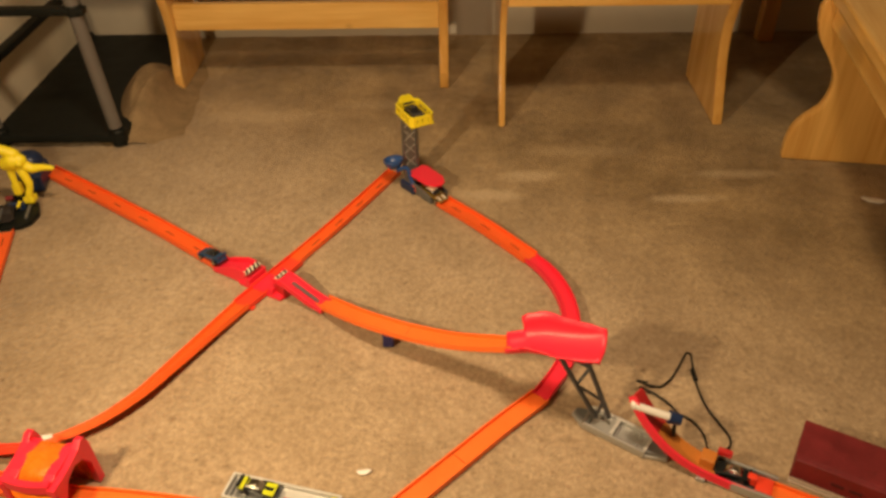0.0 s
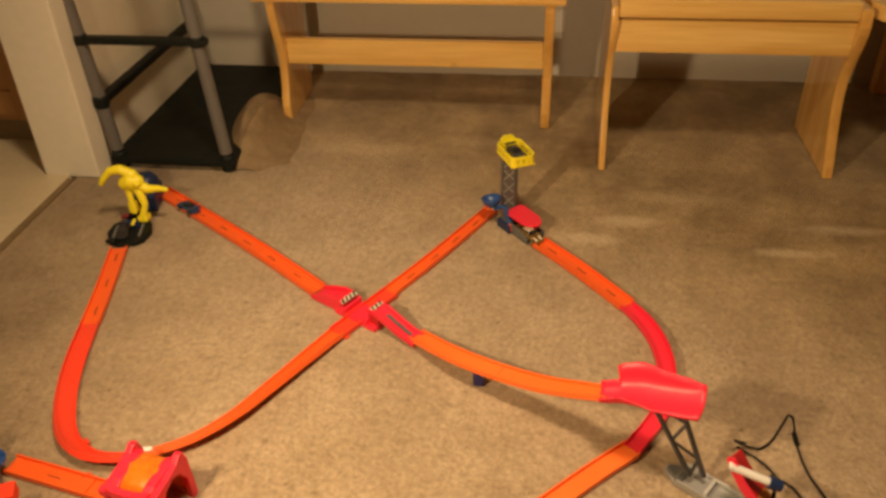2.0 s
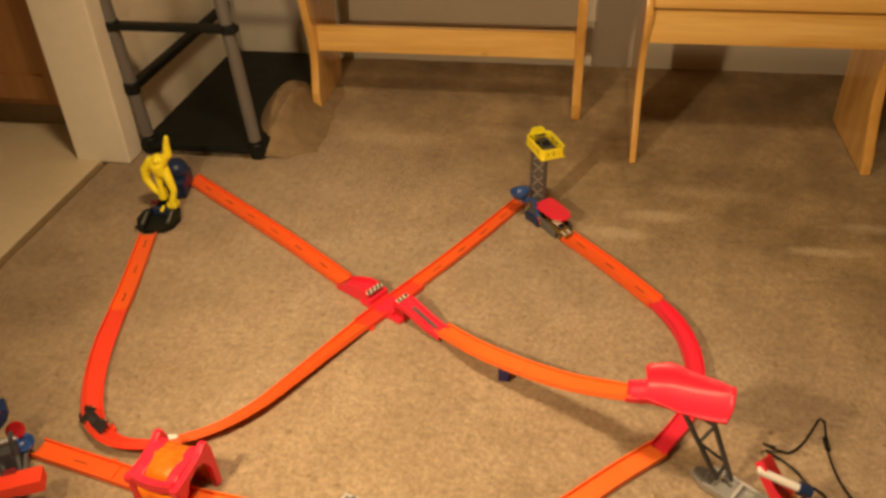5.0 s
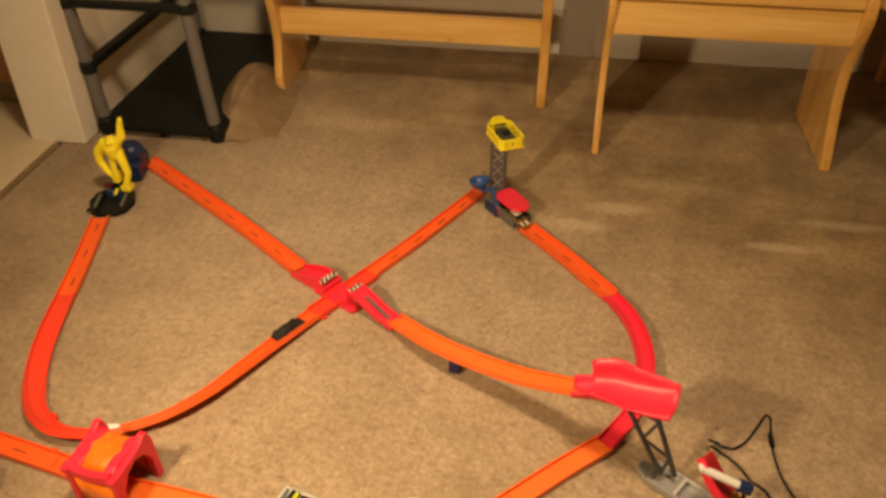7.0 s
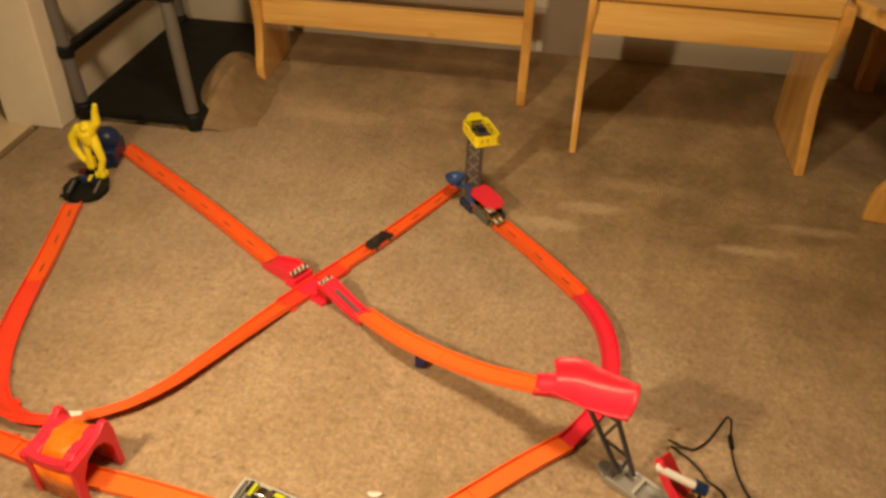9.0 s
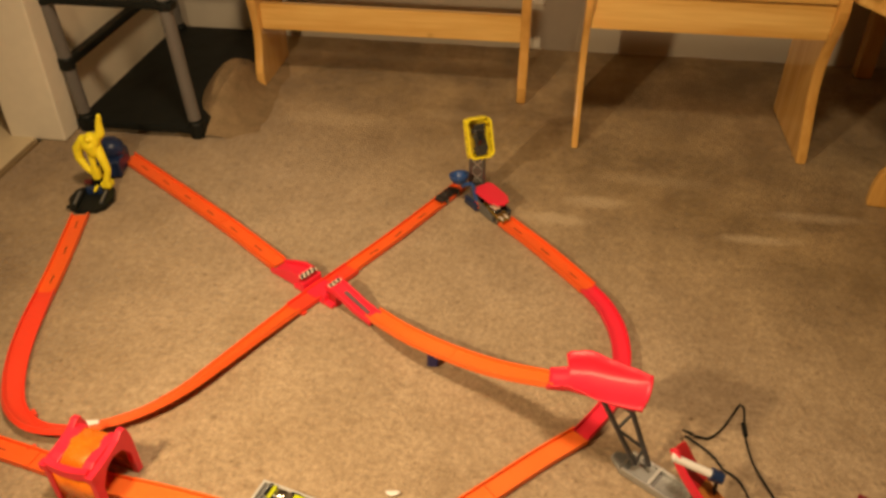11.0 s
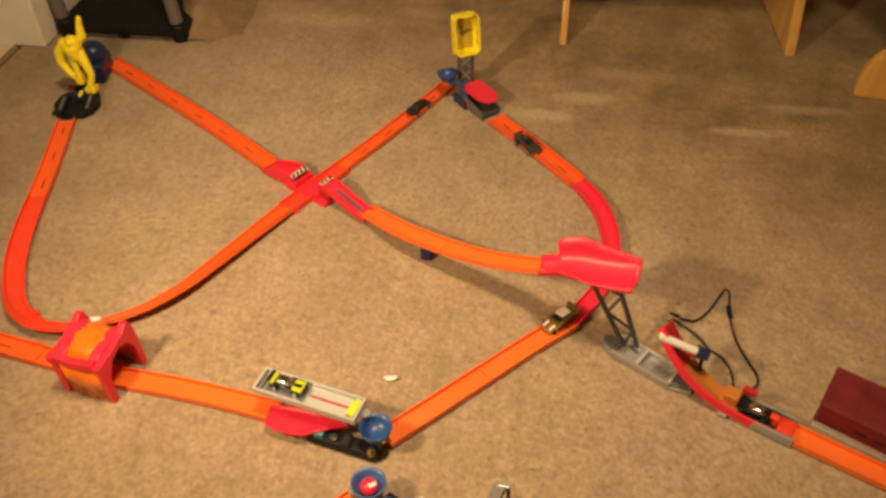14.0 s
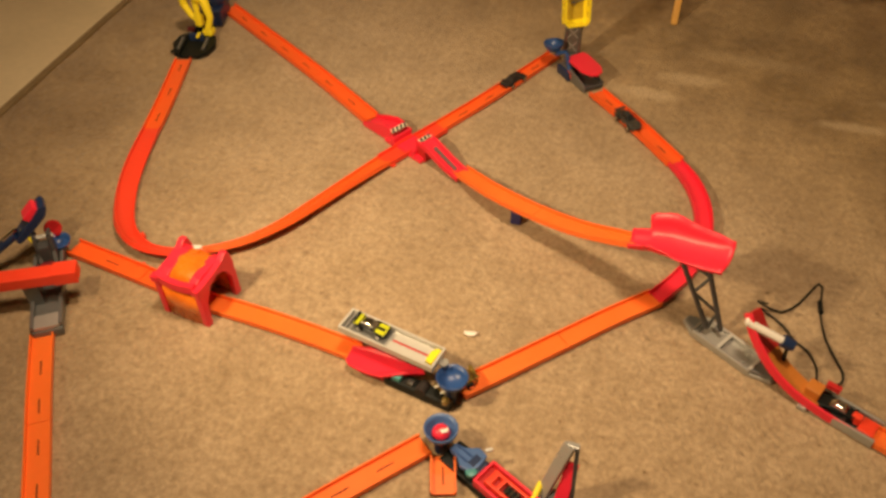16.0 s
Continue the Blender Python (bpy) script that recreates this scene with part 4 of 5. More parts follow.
# ---- toy truck with a loading bed ----
def toy_truck():
    t = thing("toy_truck", pose(-0.262, 1.158, 0, 0, 0, -14.5), "silver toy loading bed over a red chute with a blue cup", "toy truck")
    z = 0.058
    y0, y1 = -0.015, 0.025
    bed = part("bed", box(-0.084, 0.076, y0, y1, z, z + 0.004, 0.001), SILVER, t, "silver loading bed")
    for y in (y0, y1):
        part("bed_wall", box(-0.086, 0.078, y - 0.0016, y + 0.0016, z + 0.001, z + 0.013, 0.001), PALE_SILVER, bed, "bright silver side wall")
    for x in (-0.086, 0.078):
        part("bed_end", box(x - 0.002, x + 0.002, y0 - 0.0016, y1 + 0.0016, z + 0.001, z + 0.013, 0.001), PALE_SILVER, bed)
    part("end_slot", box(-0.080, -0.076, y0 + 0.006, y1 - 0.006, z + 0.004, z + 0.0048), DARK_GREY, bed, "dark slot")
    part("ramp_floor", box(-0.072, -0.010, y0 + 0.004, y1 - 0.004, z + 0.004, z + 0.0052, 0.0005), GREY, bed, "grey ramp floor")
    part("lane", box(-0.002, 0.062, 0.008, y1 - 0.003, z + 0.004, z + 0.006, 0.0008), PALE_SILVER, bed, "pale lane strip")
    part("lane", box(-0.005, 0.062, y0 + 0.003, 0.004, z + 0.004, z + 0.006, 0.0008), PALE_SILVER, bed)
    part("slot", box(-0.002, 0.070, 0.0045, 0.0075, z + 0.0042, z + 0.0055), DEEP_RED, bed, "dark red slot")
    part("stop_flap", slab([(0.062, -0.006), (0.074, -0.009), (0.075, 0.021), (0.068, 0.022), (0.062, 0.012)], 0.006, "z", z + 0.005, 0.0018), YELLOW, bed, "yellow stop flap")
    for x in (-0.030, 0.030):
        part("leg", box(x - 0.010, x + 0.010, 0.004, 0.022, 0.0, z, 0.003), DARK_GREY, t)
    chute = [(-0.072, -0.004), (-0.066, -0.035), (-0.058, -0.040), (-0.0415, -0.0425), (-0.018, -0.0415), (0.004, -0.0395), (0.030, -0.0215), (0.058, 0.000), (0.050, 0.008), (-0.004, 0.010), (-0.040, 0.006)]
    b = slab(chute, 0.006, "z", 0.022, 0.002)
    for v in b.verts:
        v.co.z += -0.012 * max(0.0, (-v.co.x - 0.03) / 0.04) + 0.004 * math.sin(v.co.x * 70)
    part("chute", b, RED, t, "red chute beside the bed")
    part("chute_leg", box(-0.040, 0.000, -0.030, -0.024, 0.0, 0.022, 0.002), DEEP_RED, t)
    body = part("launcher_body", box(0.002, 0.116, -0.033, -0.010, 0.0, 0.018, 0.005, m=pose(0, 0, 0, 0, 0, 1)), BLACK, t, "black launcher body")
    part("engine", box(0.014, 0.030, -0.030, -0.017, 0.016, 0.026, 0.003), TEAL, body, "teal engine block")
    part("engine", box(0.040, 0.052, -0.029, -0.018, 0.016, 0.025, 0.004), GUN_PAINT, body, "chrome engine block")
    part("roller", rod((0.066, -0.032, 0.018), (0.066, -0.011, 0.018), 0.009, n=16), MATTE_BLACK, body)
    cup(t, (0.108, -0.006, 0.034), 0.0245, BLUE)
    part("cup_post", rod((0.108, -0.009, 0.0), (0.108, -0.009, 0.037), 0.009), DARK_BLUE, t)
    part("button", lathe([(0.003, 0.0), (0.007, 0.002), (0.006, 0.010), (0.002, 0.012)], 14, m=pose(0.108, -0.026, 0.014)), GOLD_PAINT, t, "gilt button", smooth=True)
    part("loop", lathe([(0.004, 0.0), (0.0075, 0.0), (0.0075, 0.004), (0.004, 0.004)], 14, m=pose(0.086, 0.008, z)), SILVER, t)
    return t


toy_truck()
LIME_CAR = toy_car(pose(-0.2995, 1.1765, 0.0632, 0, 0, -14.5), WINDOW, "lime and black toy car parked on the loading bed", trim=CHROME)
part("bonnet", box(0.012, 0.0335, -0.0128, 0.0128, 0.0105, 0.0150, 0.003), LIME, LIME_CAR, "lime bonnet")
part("bonnet_stripe", box(0.014, 0.030, -0.004, 0.003, 0.0150, 0.0158, 0.0003), WINDOW, LIME_CAR, "black stripe")
part("tail", box(-0.034, -0.022, -0.0130, 0.0130, 0.0120, 0.0185, 0.003), LIME, LIME_CAR, "lime tail")
for y in (-0.009, 0.009):
    part("roof_stripe", box(-0.018, 0.008, y - 0.0012, y + 0.0012, 0.0215, 0.0226, 0.0004), PALE_SILVER, LIME_CAR, "pale roof stripe")
LIME_CAR.scale = (0.82, 0.82, 0.82)


# ---- cup launcher near the camera ----
def cup_launcher():
    g = thing("cup_launcher", pose(-0.110, 1.012, 0, 0, 0, -30), "blue and red toy launcher with cup and grey gripper", "toy launcher")
    cup(g, (-0.050, 0.000, 0.030), 0.025, LIGHT_BLUE, deep=0.024)
    part("ball", lathe([(0.003, 0.033), (0.010, 0.036), (0.0135, 0.043), (0.010, 0.050), (0.003, 0.0525)], 18, m=pose(-0.050, 0.0, 0)), RED, g, "red ball in the cup", smooth=True)
    part("ball_print", joined(None, slab([(-0.004, -0.004), (0.003, -0.006), (0.007, 0.002), (0.002, 0.007), (0.0, 0.001)], 0.0012, "z", 0.0520), pose(-0.046, 0.001, 0)), WHITE, g, "white print")
    part("cup_post", rod((-0.05, 0, 0), (-0.05, 0, 0.033), 0.010), DARK_BLUE, g)
    bridge = part("bridge", slab([(-0.028, -0.006), (-0.012, -0.007), (0.002, -0.016), (0.018, -0.012), (0.022, 0.004), (0.018, 0.024), (0.002, 0.026), (-0.012, 0.012), (-0.028, 0.008)], 0.008, "z", 0.024, 0.003), LIGHT_BLUE, g, "blue plastic bridge")
    part("bridge_rib", box(-0.024, 0.004, -0.0055, -0.0025, 0.031, 0.0345, 0.001), BLUE, bridge)
    part("bridge_rib", box(-0.024, 0.004, 0.0050, 0.0080, 0.031, 0.0345, 0.001), BLUE, bridge)
    part("bridge_notch", box(0.006, 0.016, -0.004, 0.014, 0.031, 0.0335, 0.001), DARK_BLUE, bridge, "darker notch")
    part("clamp", box(0.014, 0.026, -0.010, 0.020, 0.010, 0.026, 0.004), DARK_BLUE, g)
    part("gear", lathe([(0.003, 0.024), (0.008, 0.024), (0.008, 0.031), (0.003, 0.032)], 14, m=pose(0.018, -0.010, 0)), TEAL, g, "pale teal gear")
    part("pin", rod((0.012, 0.026, 0.034), (0.018, 0.034, 0.036), 0.003), PALE_SILVER, g)
    part("base", box(-0.035, 0.175, -0.019, 0.024, 0.0, 0.014, 0.003), BLACK, g)
    tray = part("tray", box(0.030, 0.165, -0.014, 0.022, 0.014, 0.019, 0.001), DEEP_RED, g, "red tray")
    for y in (-0.015, 0.024):
        part("tray_wall", box(0.028, 0.168, y - 0.002, y + 0.002, 0.012, 0.029, 0.001), RED, tray)
    part("tray_end", box(0.027, 0.031, -0.015, 0.024, 0.012, 0.028, 0.001), RED, tray)
    for y in (-0.006, 0.015):
        part("car_side", box(0.040, 0.104, y - 0.0025, y + 0.0025, 0.019, 0.030, 0.002), RED_ORANGE, tray, "red-orange side bar")
    part("car_cross", box(0.041, 0.050, -0.006, 0.015, 0.019, 0.030, 0.002), RED_ORANGE, tray)
    part("car_cross", box(0.058, 0.064, -0.006, 0.015, 0.019, 0.031, 0.002), RED_ORANGE, tray)
    part("engine", box(0.068, 0.092, -0.002, 0.011, 0.019, 0.031, 0.004), WINDOW, tray, "black glossy engine")
    for x in (0.072, 0.080, 0.088):
        part("engine_pipe", rod((x, -0.003, 0.030), (x, 0.012, 0.030), 0.0016, n=8), CHROME, tray, "chrome pipe")
    part("yellow_pin", rod((0.106, 0.014, 0.022), (0.098, 0.044, 0.032), 0.0045), YELLOW, g, "yellow pin")
    # hoop that stands over the tray
    for p, q, w, d, mat in (((0.106, 0.036, 0.016), (0.113, 0.0753, 0.105), 0.0085, 0.004, SILVER), ((0.109, 0.0752, 0.104), (0.124, 0.082, 0.104), 0.004, 0.003, SILVER), ((0.1215, 0.081, 0.105), (0.1446, 0.052, 0.016), 0.0028, 0.003, DARK_GREY)):
        v = Vector(q) - Vector(p)
        b = box(-w, w, -d, d, 0, v.length, 0.0015, m=Matrix.Translation(p) @ v.to_track_quat("Z", "Y").to_matrix().to_4x4())
        part("gripper_bar", b, mat, g, "grey gripper bar")
    part("gripper_foot", box(0.096, 0.152, 0.020, 0.054, 0.010, 0.020, 0.003), GREY, g)
    v = Vector((0.123, 0.074, 0.075)) - Vector((0.131, 0.046, 0.020))
    part("gripper_pad", box(-0.009, 0.009, -0.003, 0.003, 0, v.length, 0.002, m=Matrix.Translation((0.131, 0.046, 0.020)) @ v.to_track_quat("Z", "Y").to_matrix().to_4x4()), RED, g, "red gripper pad")
    return g


cup_launcher()
track_run([(-0.146, 1.020, 0.006), (-0.139, 0.992, 0.006), (-0.131, 0.964, 0.004)], ORANGE_LIGHT, "short orange toy track stub under the cup", 1, skip=0.0)


# ---- side launcher ----
def side_launcher():
    g = thing("side_launcher", pose(-0.868, 1.150, 0, 0, 0, 32), "grey toy launcher with a red-orange beam and a blue flipper", "toy launcher")
    part("base", box(-0.024, 0.024, -0.085, 0.125, 0.0, 0.016, 0.005), GREY, g)
    part("front_block", box(-0.020, 0.020, -0.082, -0.052, 0.014, 0.024, 0.004), SILVER, g, "pale grey block")
    for s in (-1, 1):
        part("rail", box(s * 0.022 - 0.003, s * 0.022 + 0.003, -0.08, 0.10, 0.012, 0.026, 0.002), GREY, g)
    for x in (-0.014, 0.010):
        part("mast", slab([(0.052, 0.010), (0.104, 0.010), (0.100, 0.040), (0.104, 0.074), (0.086, 0.074), (0.080, 0.040)], 0.007, "x", x, 0.002), DARK_GREY, g, "worn grey mast plate")
    part("mast_core", box(-0.008, 0.010, 0.072, 0.094, 0.010, 0.058, 0.004), DARK_GREY, g)
    part("axle", rod((-0.018, 0.093, 0.066), (0.020, 0.093, 0.066), 0.004), SILVER, g)
    part("gear_case", box(-0.010, 0.012, 0.036, 0.062, 0.010, 0.036, 0.005), MAROON, g, "dark red-brown gear case")
    part("disc", lathe([(0.003, -0.003), (0.015, -0.003), (0.015, 0.003), (0.003, 0.003)], 24, m=pose(0.014, 0.130, 0.050, 70, 0, 0)), DEEP_RED, g, "dark red disc")
    turn = pose(0.006, 0.108, 0.106, 0, -42, 10)
    shell = [(-0.060, -0.004), (-0.040, -0.008), (0.008, -0.009), (0.024, -0.002), (0.028, 0.006), (0.020, 0.011), (-0.006, 0.008), (-0.040, 0.007), (-0.060, 0.004)]
    flip = part("flipper", joined(None, slab(shell, 0.030, "y", -0.015, 0.003), turn), DARK_BLUE, g, "navy flipper")
    part("flipper_cap", box(-0.014, 0.016, -0.014, 0.012, 0.007, 0.019, 0.003, m=turn), RED, flip, "red cap")
    part("flipper_tail", box(-0.115, -0.052, -0.010, 0.010, -0.004, 0.004, 0.003, m=pose(0.006, 0.108, 0.102, 0, -30, 10)), DARK_BLUE, flip)
    part("flipper_spring", rod((-0.060, 0.098, 0.070), (-0.034, 0.104, 0.084), 0.004), CHROME, flip, "bare metal spring")
    part("yellow_stay", rod((-0.012, 0.090, 0.062), (-0.024, 0.104, 0.084), 0.006), YELLOW, g, "yellow stay")
    part("red_pin", rod((-0.010, 0.034, 0.040), (0.014, 0.026, 0.042), 0.005), DEEP_RED, g)
    cup(g, (0.022, 0.112, 0.020), 0.018, BLUE, lean=(10, 0, 0), deep=0.018)
    return g


side_launcher()
beam = thing("toy_beam", pose(-0.884, 1.127, 0.062, 0, 0, 26), "red-orange plastic beam lying across the grey launcher", "toy beam")
part("bed", box(-0.10, 0.086, -0.014, 0.014, 0.0, 0.021, 0.002), RED_ORANGE, beam)
part("cap", box(0.052, 0.090, -0.0155, 0.0155, -0.001, 0.0235, 0.002), RED_ORANGE, beam)
part("stand", box(-0.002, 0.022, -0.008, 0.012, -0.046, 0.0, 0.002), GREY, beam)


# ---- jump launcher ----
def jump_launcher():
    g = thing("jump_launcher", Matrix.Identity(4), "red toy jump launcher curling upwards with a white lever", "toy launcher")
    pts = [(0.446, 1.222, 0.006), (0.400, 1.246, 0.008), (0.356, 1.268, 0.016), (0.318, 1.290, 0.036), (0.288, 1.311, 0.068), (0.268, 1.330, 0.106)]
    path = smooth_path(pts, 0.008)
    part("ramp_bed", sweep(path[8:-6], [(-0.017, 0.0), (0.017, 0.0), (0.017, 0.003), (-0.017, 0.003)]), BROWN_ORANGE, g, "brown-orange ramp bed")
    wall = lambda s: [(-0.0235, -0.004), (-0.0185, -0.004), (-0.0185, 0.010), (-0.0215, 0.012), (-0.0235, 0.010)]
    part("ramp_wall", sweep(path, wall), RED, g, "red curved side wall")
    part("ramp_tip", sweep(path[-9:], lambda s: [(-0.0185, 0.0), (0.0185 - 0.014 * s, 0.0), (0.0185 - 0.014 * s, 0.004), (-0.0185, 0.004)]), DEEP_RED, g, "pointed red tip")
    lever = part("lever", rod((0.256, 1.306, 0.098), (0.312, 1.295, 0.083), 0.0062, n=16), WHITE, g, "white lever tube")
    part("lever_end", rod((0.310, 1.2955, 0.0835), (0.328, 1.292, 0.079), 0.0105, 0.009, n=16), DARK_BLUE, lever, "navy lever grip")
    part("lever_knob", lathe([(0.002, -0.004), (0.007, -0.002), (0.007, 0.002), (0.002, 0.004)], 14, m=pose(0.256, 1.306, 0.098, 0, 80, 0)), WHITE, lever)
    part("lever_post", rod((0.328, 1.300, 0.0), (0.321, 1.296, 0.077), 0.003), BLACK, g)
    part("gate_block", box(-0.012, 0.011, -0.012, 0.012, 0.008, 0.028, 0.003, m=pose(0.373, 1.263, 0.004, 0, 0, -28)), BROWN_ORANGE, g, "brown-orange gate block")
    part("gate_pin", box(-0.006, 0.016, -0.003, 0.006, 0.030, 0.040, 0.002, m=pose(0.392, 1.266, 0.0, 0, 0, -28)), DEEP_RED, g)
    for s in (-1, 1):
        part("side_rail", box(-0.045, 0.050, s * 0.0205 - 0.0025, s * 0.0205 + 0.0025, 0.002, 0.018, 0.0015, m=pose(0.418, 1.236, 0.0, 0, 0, -28)), SILVER, g, "worn grey rail")
    part("floor_plate", box(-0.05, 0.050, -0.019, 0.019, 0.001, 0.006, 0.001, m=pose(0.412, 1.239, 0.0, 0, 0, -28)), DARK_GREY, g)
    part("clip", box(-0.010, 0.014, -0.015, 0.015, 0.004, 0.016, 0.004, m=pose(0.446, 1.221, 0.0, 0, 0, -28)), RED_ORANGE, g, "red-orange track clip")
    part("clip_tab", box(-0.024, -0.010, -0.006, 0.006, 0.010, 0.026, 0.003, m=pose(0.446, 1.221, 0.0, 0, 0, -28)), RED_ORANGE, g)
    part("toe", box(-0.007, 0.007, -0.003, 0.003, 0.0, 0.008, 0.002, m=pose(0.358, 1.240, 0.0, 0, 0, -28)), SILVER, g)
    return g


jump_launcher()
toy_car(pose(0.405, 1.246, 0.006, 0, 0, 152), BLACK, "black toy car waiting in the jump launcher", trim=CHROME, print_mat=WHITE).scale = (0.82, 0.82, 0.82)


# ---- book, cable, scraps ----
def book():
    b = thing("book", pose(0.492, 1.240, 0, 0, 0, -30), "thick maroon leather-bound book lying on the carpet", "book")
    part("pages", box(0.004, 0.205, 0.003, 0.074, 0.004, 0.050, 0.002), PAPER, b, "pale page block")
    part("back_cover", box(0.0, 0.21, -0.002, 0.080, 0.0, 0.005, 0.0015), PAPER, b, "pale worn cover edge")
    part("spine", box(0.0, 0.21, -0.004, 0.006, 0.014, 0.056, 0.005, segments=3), MAROON, b, "maroon spine with dark worn lettering")
    part("front_cover", box(-0.002, 0.212, 0.002, 0.082, 0.050, 0.0565, 0.002), MAROON, b, "scuffed maroon cover")
    part("end_board", box(-0.001, 0.004, 0.0, 0.078, 0.010, 0.052, 0.002), MAROON, b)
    for x in (0.055, 0.080, 0.11, 0.135):
        part("lettering_bar", box(x, x + 0.018, -0.0048, -0.0036, 0.030, 0.036), DARK_MAROON, b, "dark worn lettering bar")


book()
CABLE = [(0.300, 1.395, 0.055), (0.294, 1.430, 0.022), (0.318, 1.436, 0.004), (0.337, 1.433, 0.003), (0.362, 1.455, 0.003), (0.384, 1.488, 0.003), (0.403, 1.518, 0.003), (0.409, 1.512, 0.003),
         (0.402, 1.461, 0.003), (0.401, 1.425, 0.003), (0.406, 1.384, 0.003), (0.418, 1.348, 0.003), (0.426, 1.322, 0.003), (0.420, 1.302, 0.003), (0.402, 1.290, 0.006)]
cable = thing("cable", Matrix.Identity(4), "thin black looped cable with a small inline bead on the carpet", "cable")
part("cord", tube(CABLE, 0.0019), BLACK, cable, smooth=True)
part("bead", rod((0.402, 1.474, 0.004), (0.4015, 1.448, 0.004), 0.0042, n=10), BLACK, cable)
part("cord", tube([(0.302, 1.434, 0.004), (0.326, 1.415, 0.003), (0.345, 1.393, 0.003), (0.355, 1.372, 0.003), (0.374, 1.358, 0.003), (0.386, 1.325, 0.003), (0.384, 1.300, 0.004), (0.390, 1.275, 0.008)], 0.0018), BLACK, cable, smooth=True)


def flake(name, at, size, turn, label):
    b = bmesh.new()
    bmesh.ops.create_icosphere(b, subdivisions=2, radius=1.0)
    for v in b.verts:
        k = 1 + 0.35 * noise.noise(v.co * 1.7 + Vector(at) * 9)
        v.co = Vector((v.co.x * size * k, v.co.y * size * 0.42 * k, v.co.z * 0.0025 + 0.002 + 0.003 * v.co.x ** 2))
    tagged(part(name, joined(None, b, pose(*at, 0, 0, turn)), WHITE), label, "scrap")


flake("paper_scrap", (-0.160, 1.256, 0.001), 0.012, 8, "tiny torn scrap of white paper on the carpet")
flake("paper_scrap", (0.942, 2.009, 0.001), 0.026, -20, "torn flake of white paper on the carpet")


def carpet_offcut():
    """A rumpled end of carpet that humps up against the rack's shelf."""
    n = 44
    b = bmesh.new()
    grid = []
    for i in range(n + 1):
        row = []
        for k in range(n + 1):
            u, v = -1 + 2 * i / n, -1 + 2 * k / n
            x, y = 0.15 * u, 0.27 * v
            r = math.sqrt((x / (0.070 if x < 0 else 0.062)) ** 2 + (y / (0.21 if y < 0 else 0.17)) ** 2)
            h = 0.084 * math.exp(-r ** 2.6)
            h -= 0.020 * math.exp(-((x - 0.012 - 0.20 * y) / 0.010) ** 2) * math.exp(-(y / 0.13) ** 2)
            h += 0.012 * math.exp(-((x - 0.032 - 0.20 * y) / 0.014) ** 2) * math.exp(-(y / 0.15) ** 2)
            h += 0.004 * noise.noise(Vector((x, y, 0)) * 24) * math.exp(-r)
            edge = max(abs(u), abs(v)) ** 6
            row.append(b.verts.new((x, y, h - 0.006 * edge - 0.001)))
        grid.append(row)
    for r0, r1 in zip(grid, grid[1:]):
        for k in range(n):
            b.faces.new((r0[k], r1[k], r1[k + 1], r0[k + 1]))
    tagged(part("carpet_offcut", joined(None, b, pose(-0.880, 2.57, 0.002, 0, 0, 6)), SHADED_CARPET, smooth=True), "rumpled beige carpet end humped between rack and bench", "carpet")


carpet_offcut()


# ---- cars that run ----
BLUE_CAR = toy_car(pose(0, 0, 0), BLUE_PAINT, "dark blue toy car rolling on the orange track", print_mat=WHITE)
BLACK_CAR = toy_car(pose(0, 0, 0), MATTE_BLACK, "matte black toy car rolling on the orange track", trim=MATTE_BLACK, low=True, wing=False)
GOLD_CAR = toy_car(pose(0, 0, 0), GOLD_PAINT, "black and gold toy car rolling on the orange track", print_mat=WHITE)
part("roof_panel", box(-0.018, 0.004, -0.0085, 0.0085, 0.0225, 0.0240, 0.0006), CREAM, GOLD_CAR, "pale printed roof")
for y in (-0.007, 0.007):
    part("bonnet_flash", box(0.010, 0.030, y - 0.002, y + 0.002, 0.0142, 0.0152, 0.0004, m=pose(0, 0, 0.0012, 0, 9, 0)), WHITE, GOLD_CAR, "white flash")
GREY_CAR = toy_car(pose(0, 0, 0), GUN_PAINT, "gunmetal toy car dropped from the tower basket", print_mat=TEAL)


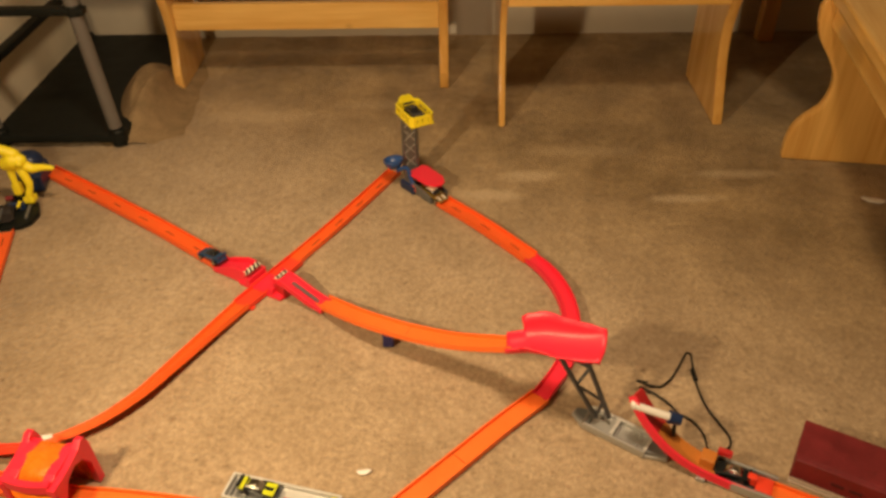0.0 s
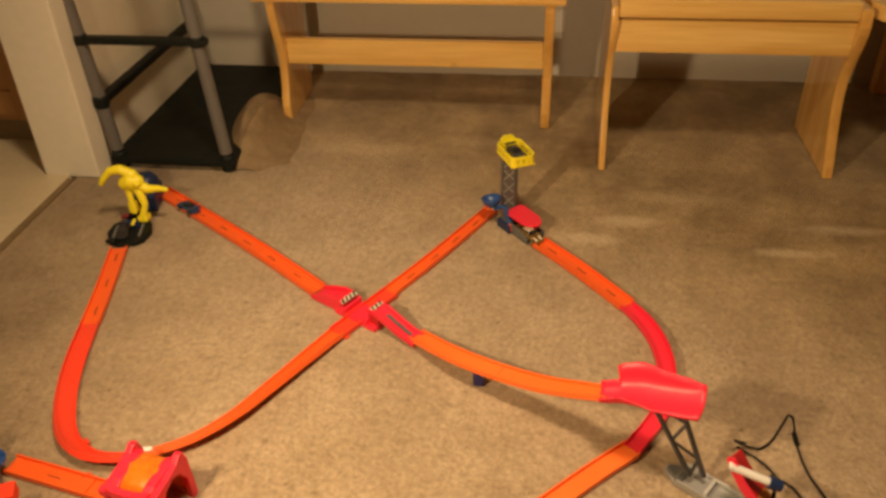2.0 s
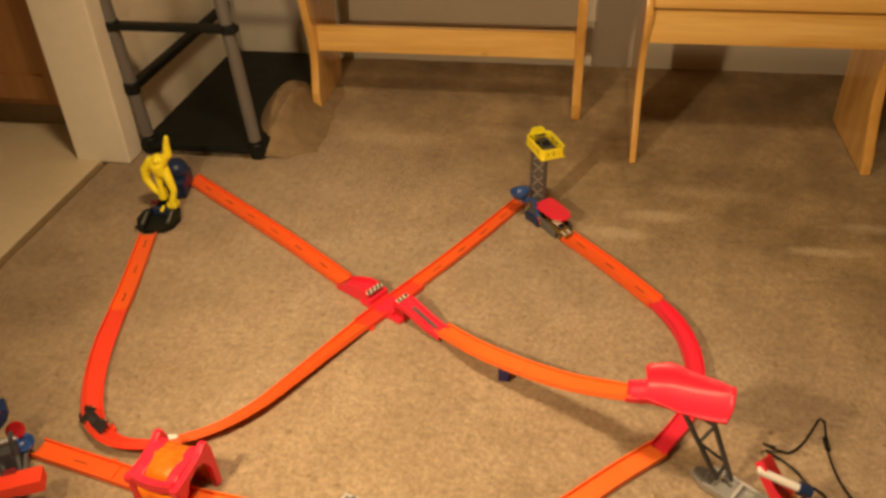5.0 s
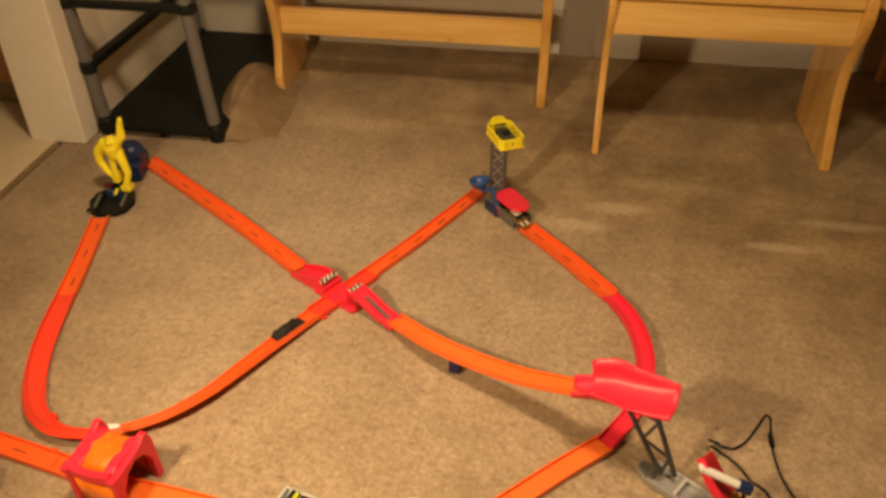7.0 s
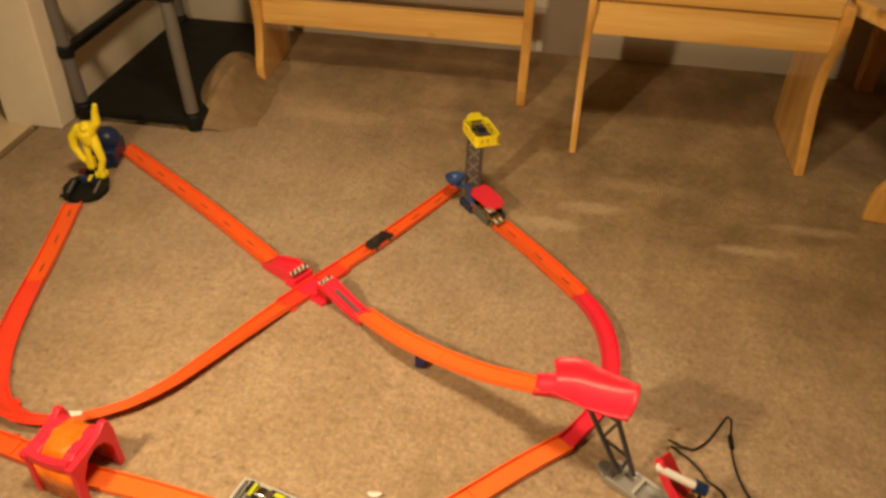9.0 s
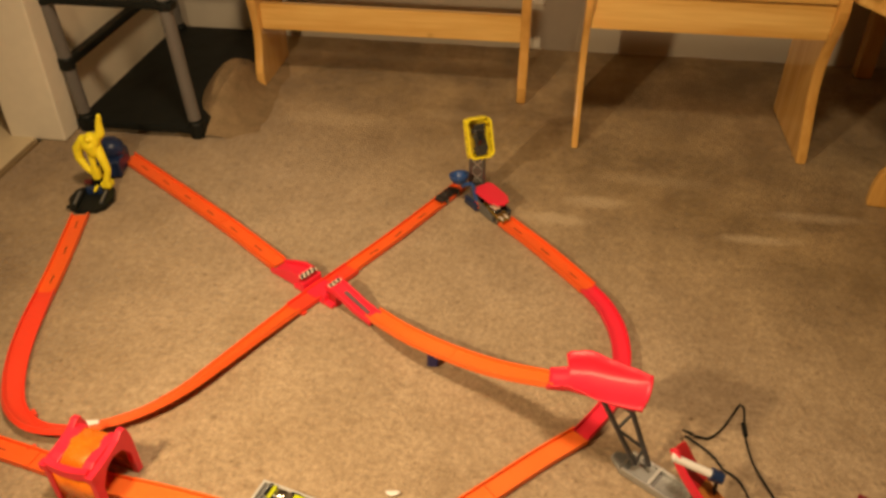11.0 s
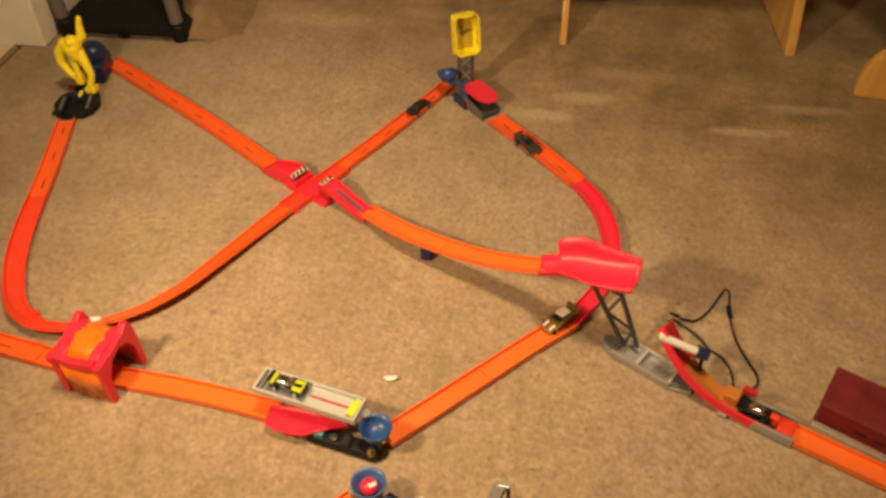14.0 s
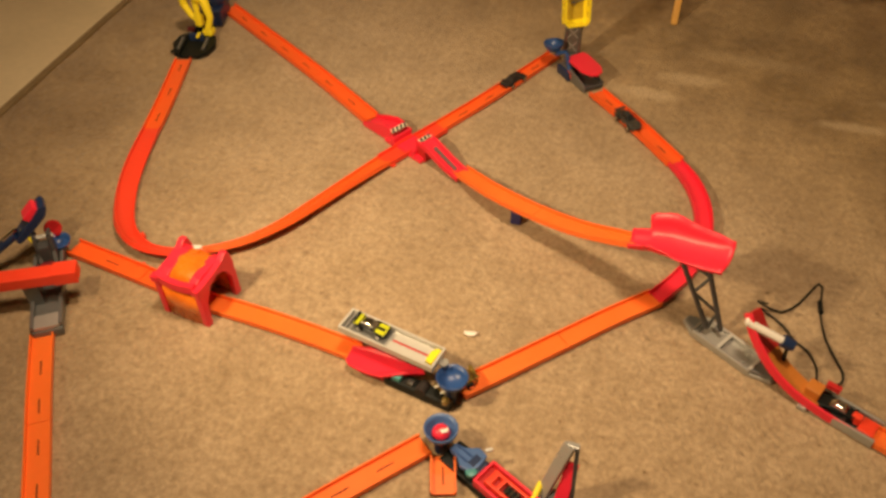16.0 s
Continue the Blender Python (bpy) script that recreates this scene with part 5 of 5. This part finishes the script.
def motions():
    z = 0.0058

    def along(rows, lift=z):
        """Rows of (t, x, y, heading): a car on the flat track."""
        return [(t, pose(x, y, lift, 0, 0, h)) for t, x, y, h in rows]

    walk(BLUE_CAR, [(0.0, pose(-0.522, 1.797, 0.010, 0, 4, 144))] + along([
        (0.5, -0.617, 1.866, 144), (1.0, -0.716, 1.939, 144), (1.5, -0.815, 2.011, 144), (2.0, -0.911, 2.082, 144),
        (2.5, -1.000, 2.146, 144), (2.7, -1.030, 2.164, 146), (2.9, -1.046, 2.170, 150), (6.0, -1.046, 2.170, 150), (16.0, -1.046, 2.170, 150)]))
    def leaned(t, x, y, h, a):
        """On the leaning curve: the car's outer side is raised by a degrees."""
        out = Vector((-math.sin(radians(h)), math.cos(radians(h)), 0)) * -W * (1 - math.cos(radians(a)))
        return t, pose(x + out.x, y + out.y, z + W * math.sin(radians(a)), a, 0, h)

    walk(BLACK_CAR, along([
        (0.0, -1.028, 1.968, -76), (2.7, -1.028, 1.968, -76), (2.9, -1.022, 1.945, -76), (3.0, -1.014, 1.912, -76), (3.1, -1.002, 1.870, -76), (3.2, -0.989, 1.822, -76),
        (3.5, -0.957, 1.695, -77), (3.7, -0.940, 1.622, -75)]) + [leaned(4.1, -0.916, 1.518, -73, 12), leaned(4.6, -0.878, 1.406, -60, 28), leaned(5.0, -0.822, 1.333, -36, 36), leaned(5.4, -0.735, 1.299, 3, 38),
        leaned(5.8, -0.612, 1.350, 39, 30), leaned(6.0, -0.566, 1.398, 55, 16)] + along([
        (6.5, -0.514, 1.500, 62), (7.0, -0.464, 1.594, 60.5), (7.5, -0.415, 1.682, 60), (8.0, -0.374, 1.750, 60),
        (8.5, -0.330, 1.826, 61), (9.0, -0.292, 1.892, 62), (9.2, -0.278, 1.917, 62), (9.9, -0.232, 2.004, 62), (10.6, -0.188, 2.086, 62), (11.3, -0.183, 2.096, 62),
        (12.0, -0.187, 2.089, 62), (12.5, -0.196, 2.072, 62), (13.0, -0.204, 2.058, 62), (13.5, -0.210, 2.046, 62), (14.0, -0.217, 2.032, 62), (15.0, -0.226, 2.016, 62), (16.0, -0.231, 2.006, 62)]))
    walk(GOLD_CAR, along([
        (0.0, -0.062, 2.030, -47), (11.6, -0.062, 2.030, -47), (11.8, -0.040, 2.005, -47), (12.0, 0.006, 1.955, -48), (12.5, 0.124, 1.819, -50), (12.7, 0.158, 1.772, -57),
        (13.0, 0.196, 1.684, -74), (13.2, 0.206, 1.612, -88), (13.5, 0.190, 1.512, -112), (13.75, 0.152, 1.456, -128), (14.0, 0.108, 1.402, -134), (14.5, 0.024, 1.324, -135),
        (15.0, -0.056, 1.246, -135), (15.5, -0.127, 1.174, -135), (15.7, -0.156, 1.146, -138), (16.0, -0.159, 1.143, -138)]))
    hinge = pose(-0.010, 0.001, 0.177, 0, 0, -13)
    in_tower = TOWER.matrix_basis

    def tip(a):
        k = a / 79
        return pose(-0.0096 * k, -0.0115 * k, 0.004 * k) @ hinge @ pose(0, 0, 0, 0, a, 0)

    walk(BASKET, [(0.0, tip(0)), (10.55, tip(0)), (10.75, tip(18)), (11.0, tip(68)), (11.2, tip(79)), (11.5, tip(79)), (16.0, tip(79))])
    seat = pose(0.014, 0, 0.006)
    walk(GREY_CAR, [(0.0, in_tower @ tip(0) @ seat), (10.55, in_tower @ tip(0) @ seat), (10.75, in_tower @ tip(18) @ seat), (11.0, in_tower @ tip(62) @ pose(0.018, 0, 0.006)),
                    (11.2, in_tower @ tip(72) @ pose(0.034, 0.004, 0.010)), (11.3, pose(-0.074, 2.025, 0.128, 0, 74, -55)), (11.5, pose(-0.068, 2.022, 0.090, 0, 80, -60)),
                    (11.7, pose(-0.056, 2.045, 0.066, 20, 50, -62)), (11.9, pose(-0.042, 2.078, 0.048, 30, 5, -70)), (12.1, pose(-0.040, 2.064, 0.040, 40, 18, -62)),
                    (12.3, pose(-0.022, 2.046, 0.026, 62, 14, -55)), (12.5, pose(-0.014, 2.026, 0.018, 78, 4, -60)), (12.8, pose(0.010, 1.982, 0.017, 72, 0, -62)),
                    (13.0, pose(0.018, 1.958, 0.014, 45, 0, -58)), (13.3, pose(0.030, 1.926, z, 0, 0, -56)), (13.5, pose(0.034, 1.914, z, 0, 0, -50)), (14.0, pose(0.037, 1.909, z, 0, 0, -49)), (16.0, pose(0.037, 1.909, z, 0, 0, -49))])
    place = APE_INV @ Matrix.Translation(APE_PIVOT)
    walk(APE_BODY, [(t, place @ pose(0, 0, 0, 0, a, 0)) for t, a in ((0.0, 76), (2.8, 76), (3.0, 68), (3.1, 58), (3.2, 44), (3.3, 30), (3.4, 14), (3.5, 3), (3.6, 0), (6.0, 0), (16.0, 0))])


motions()
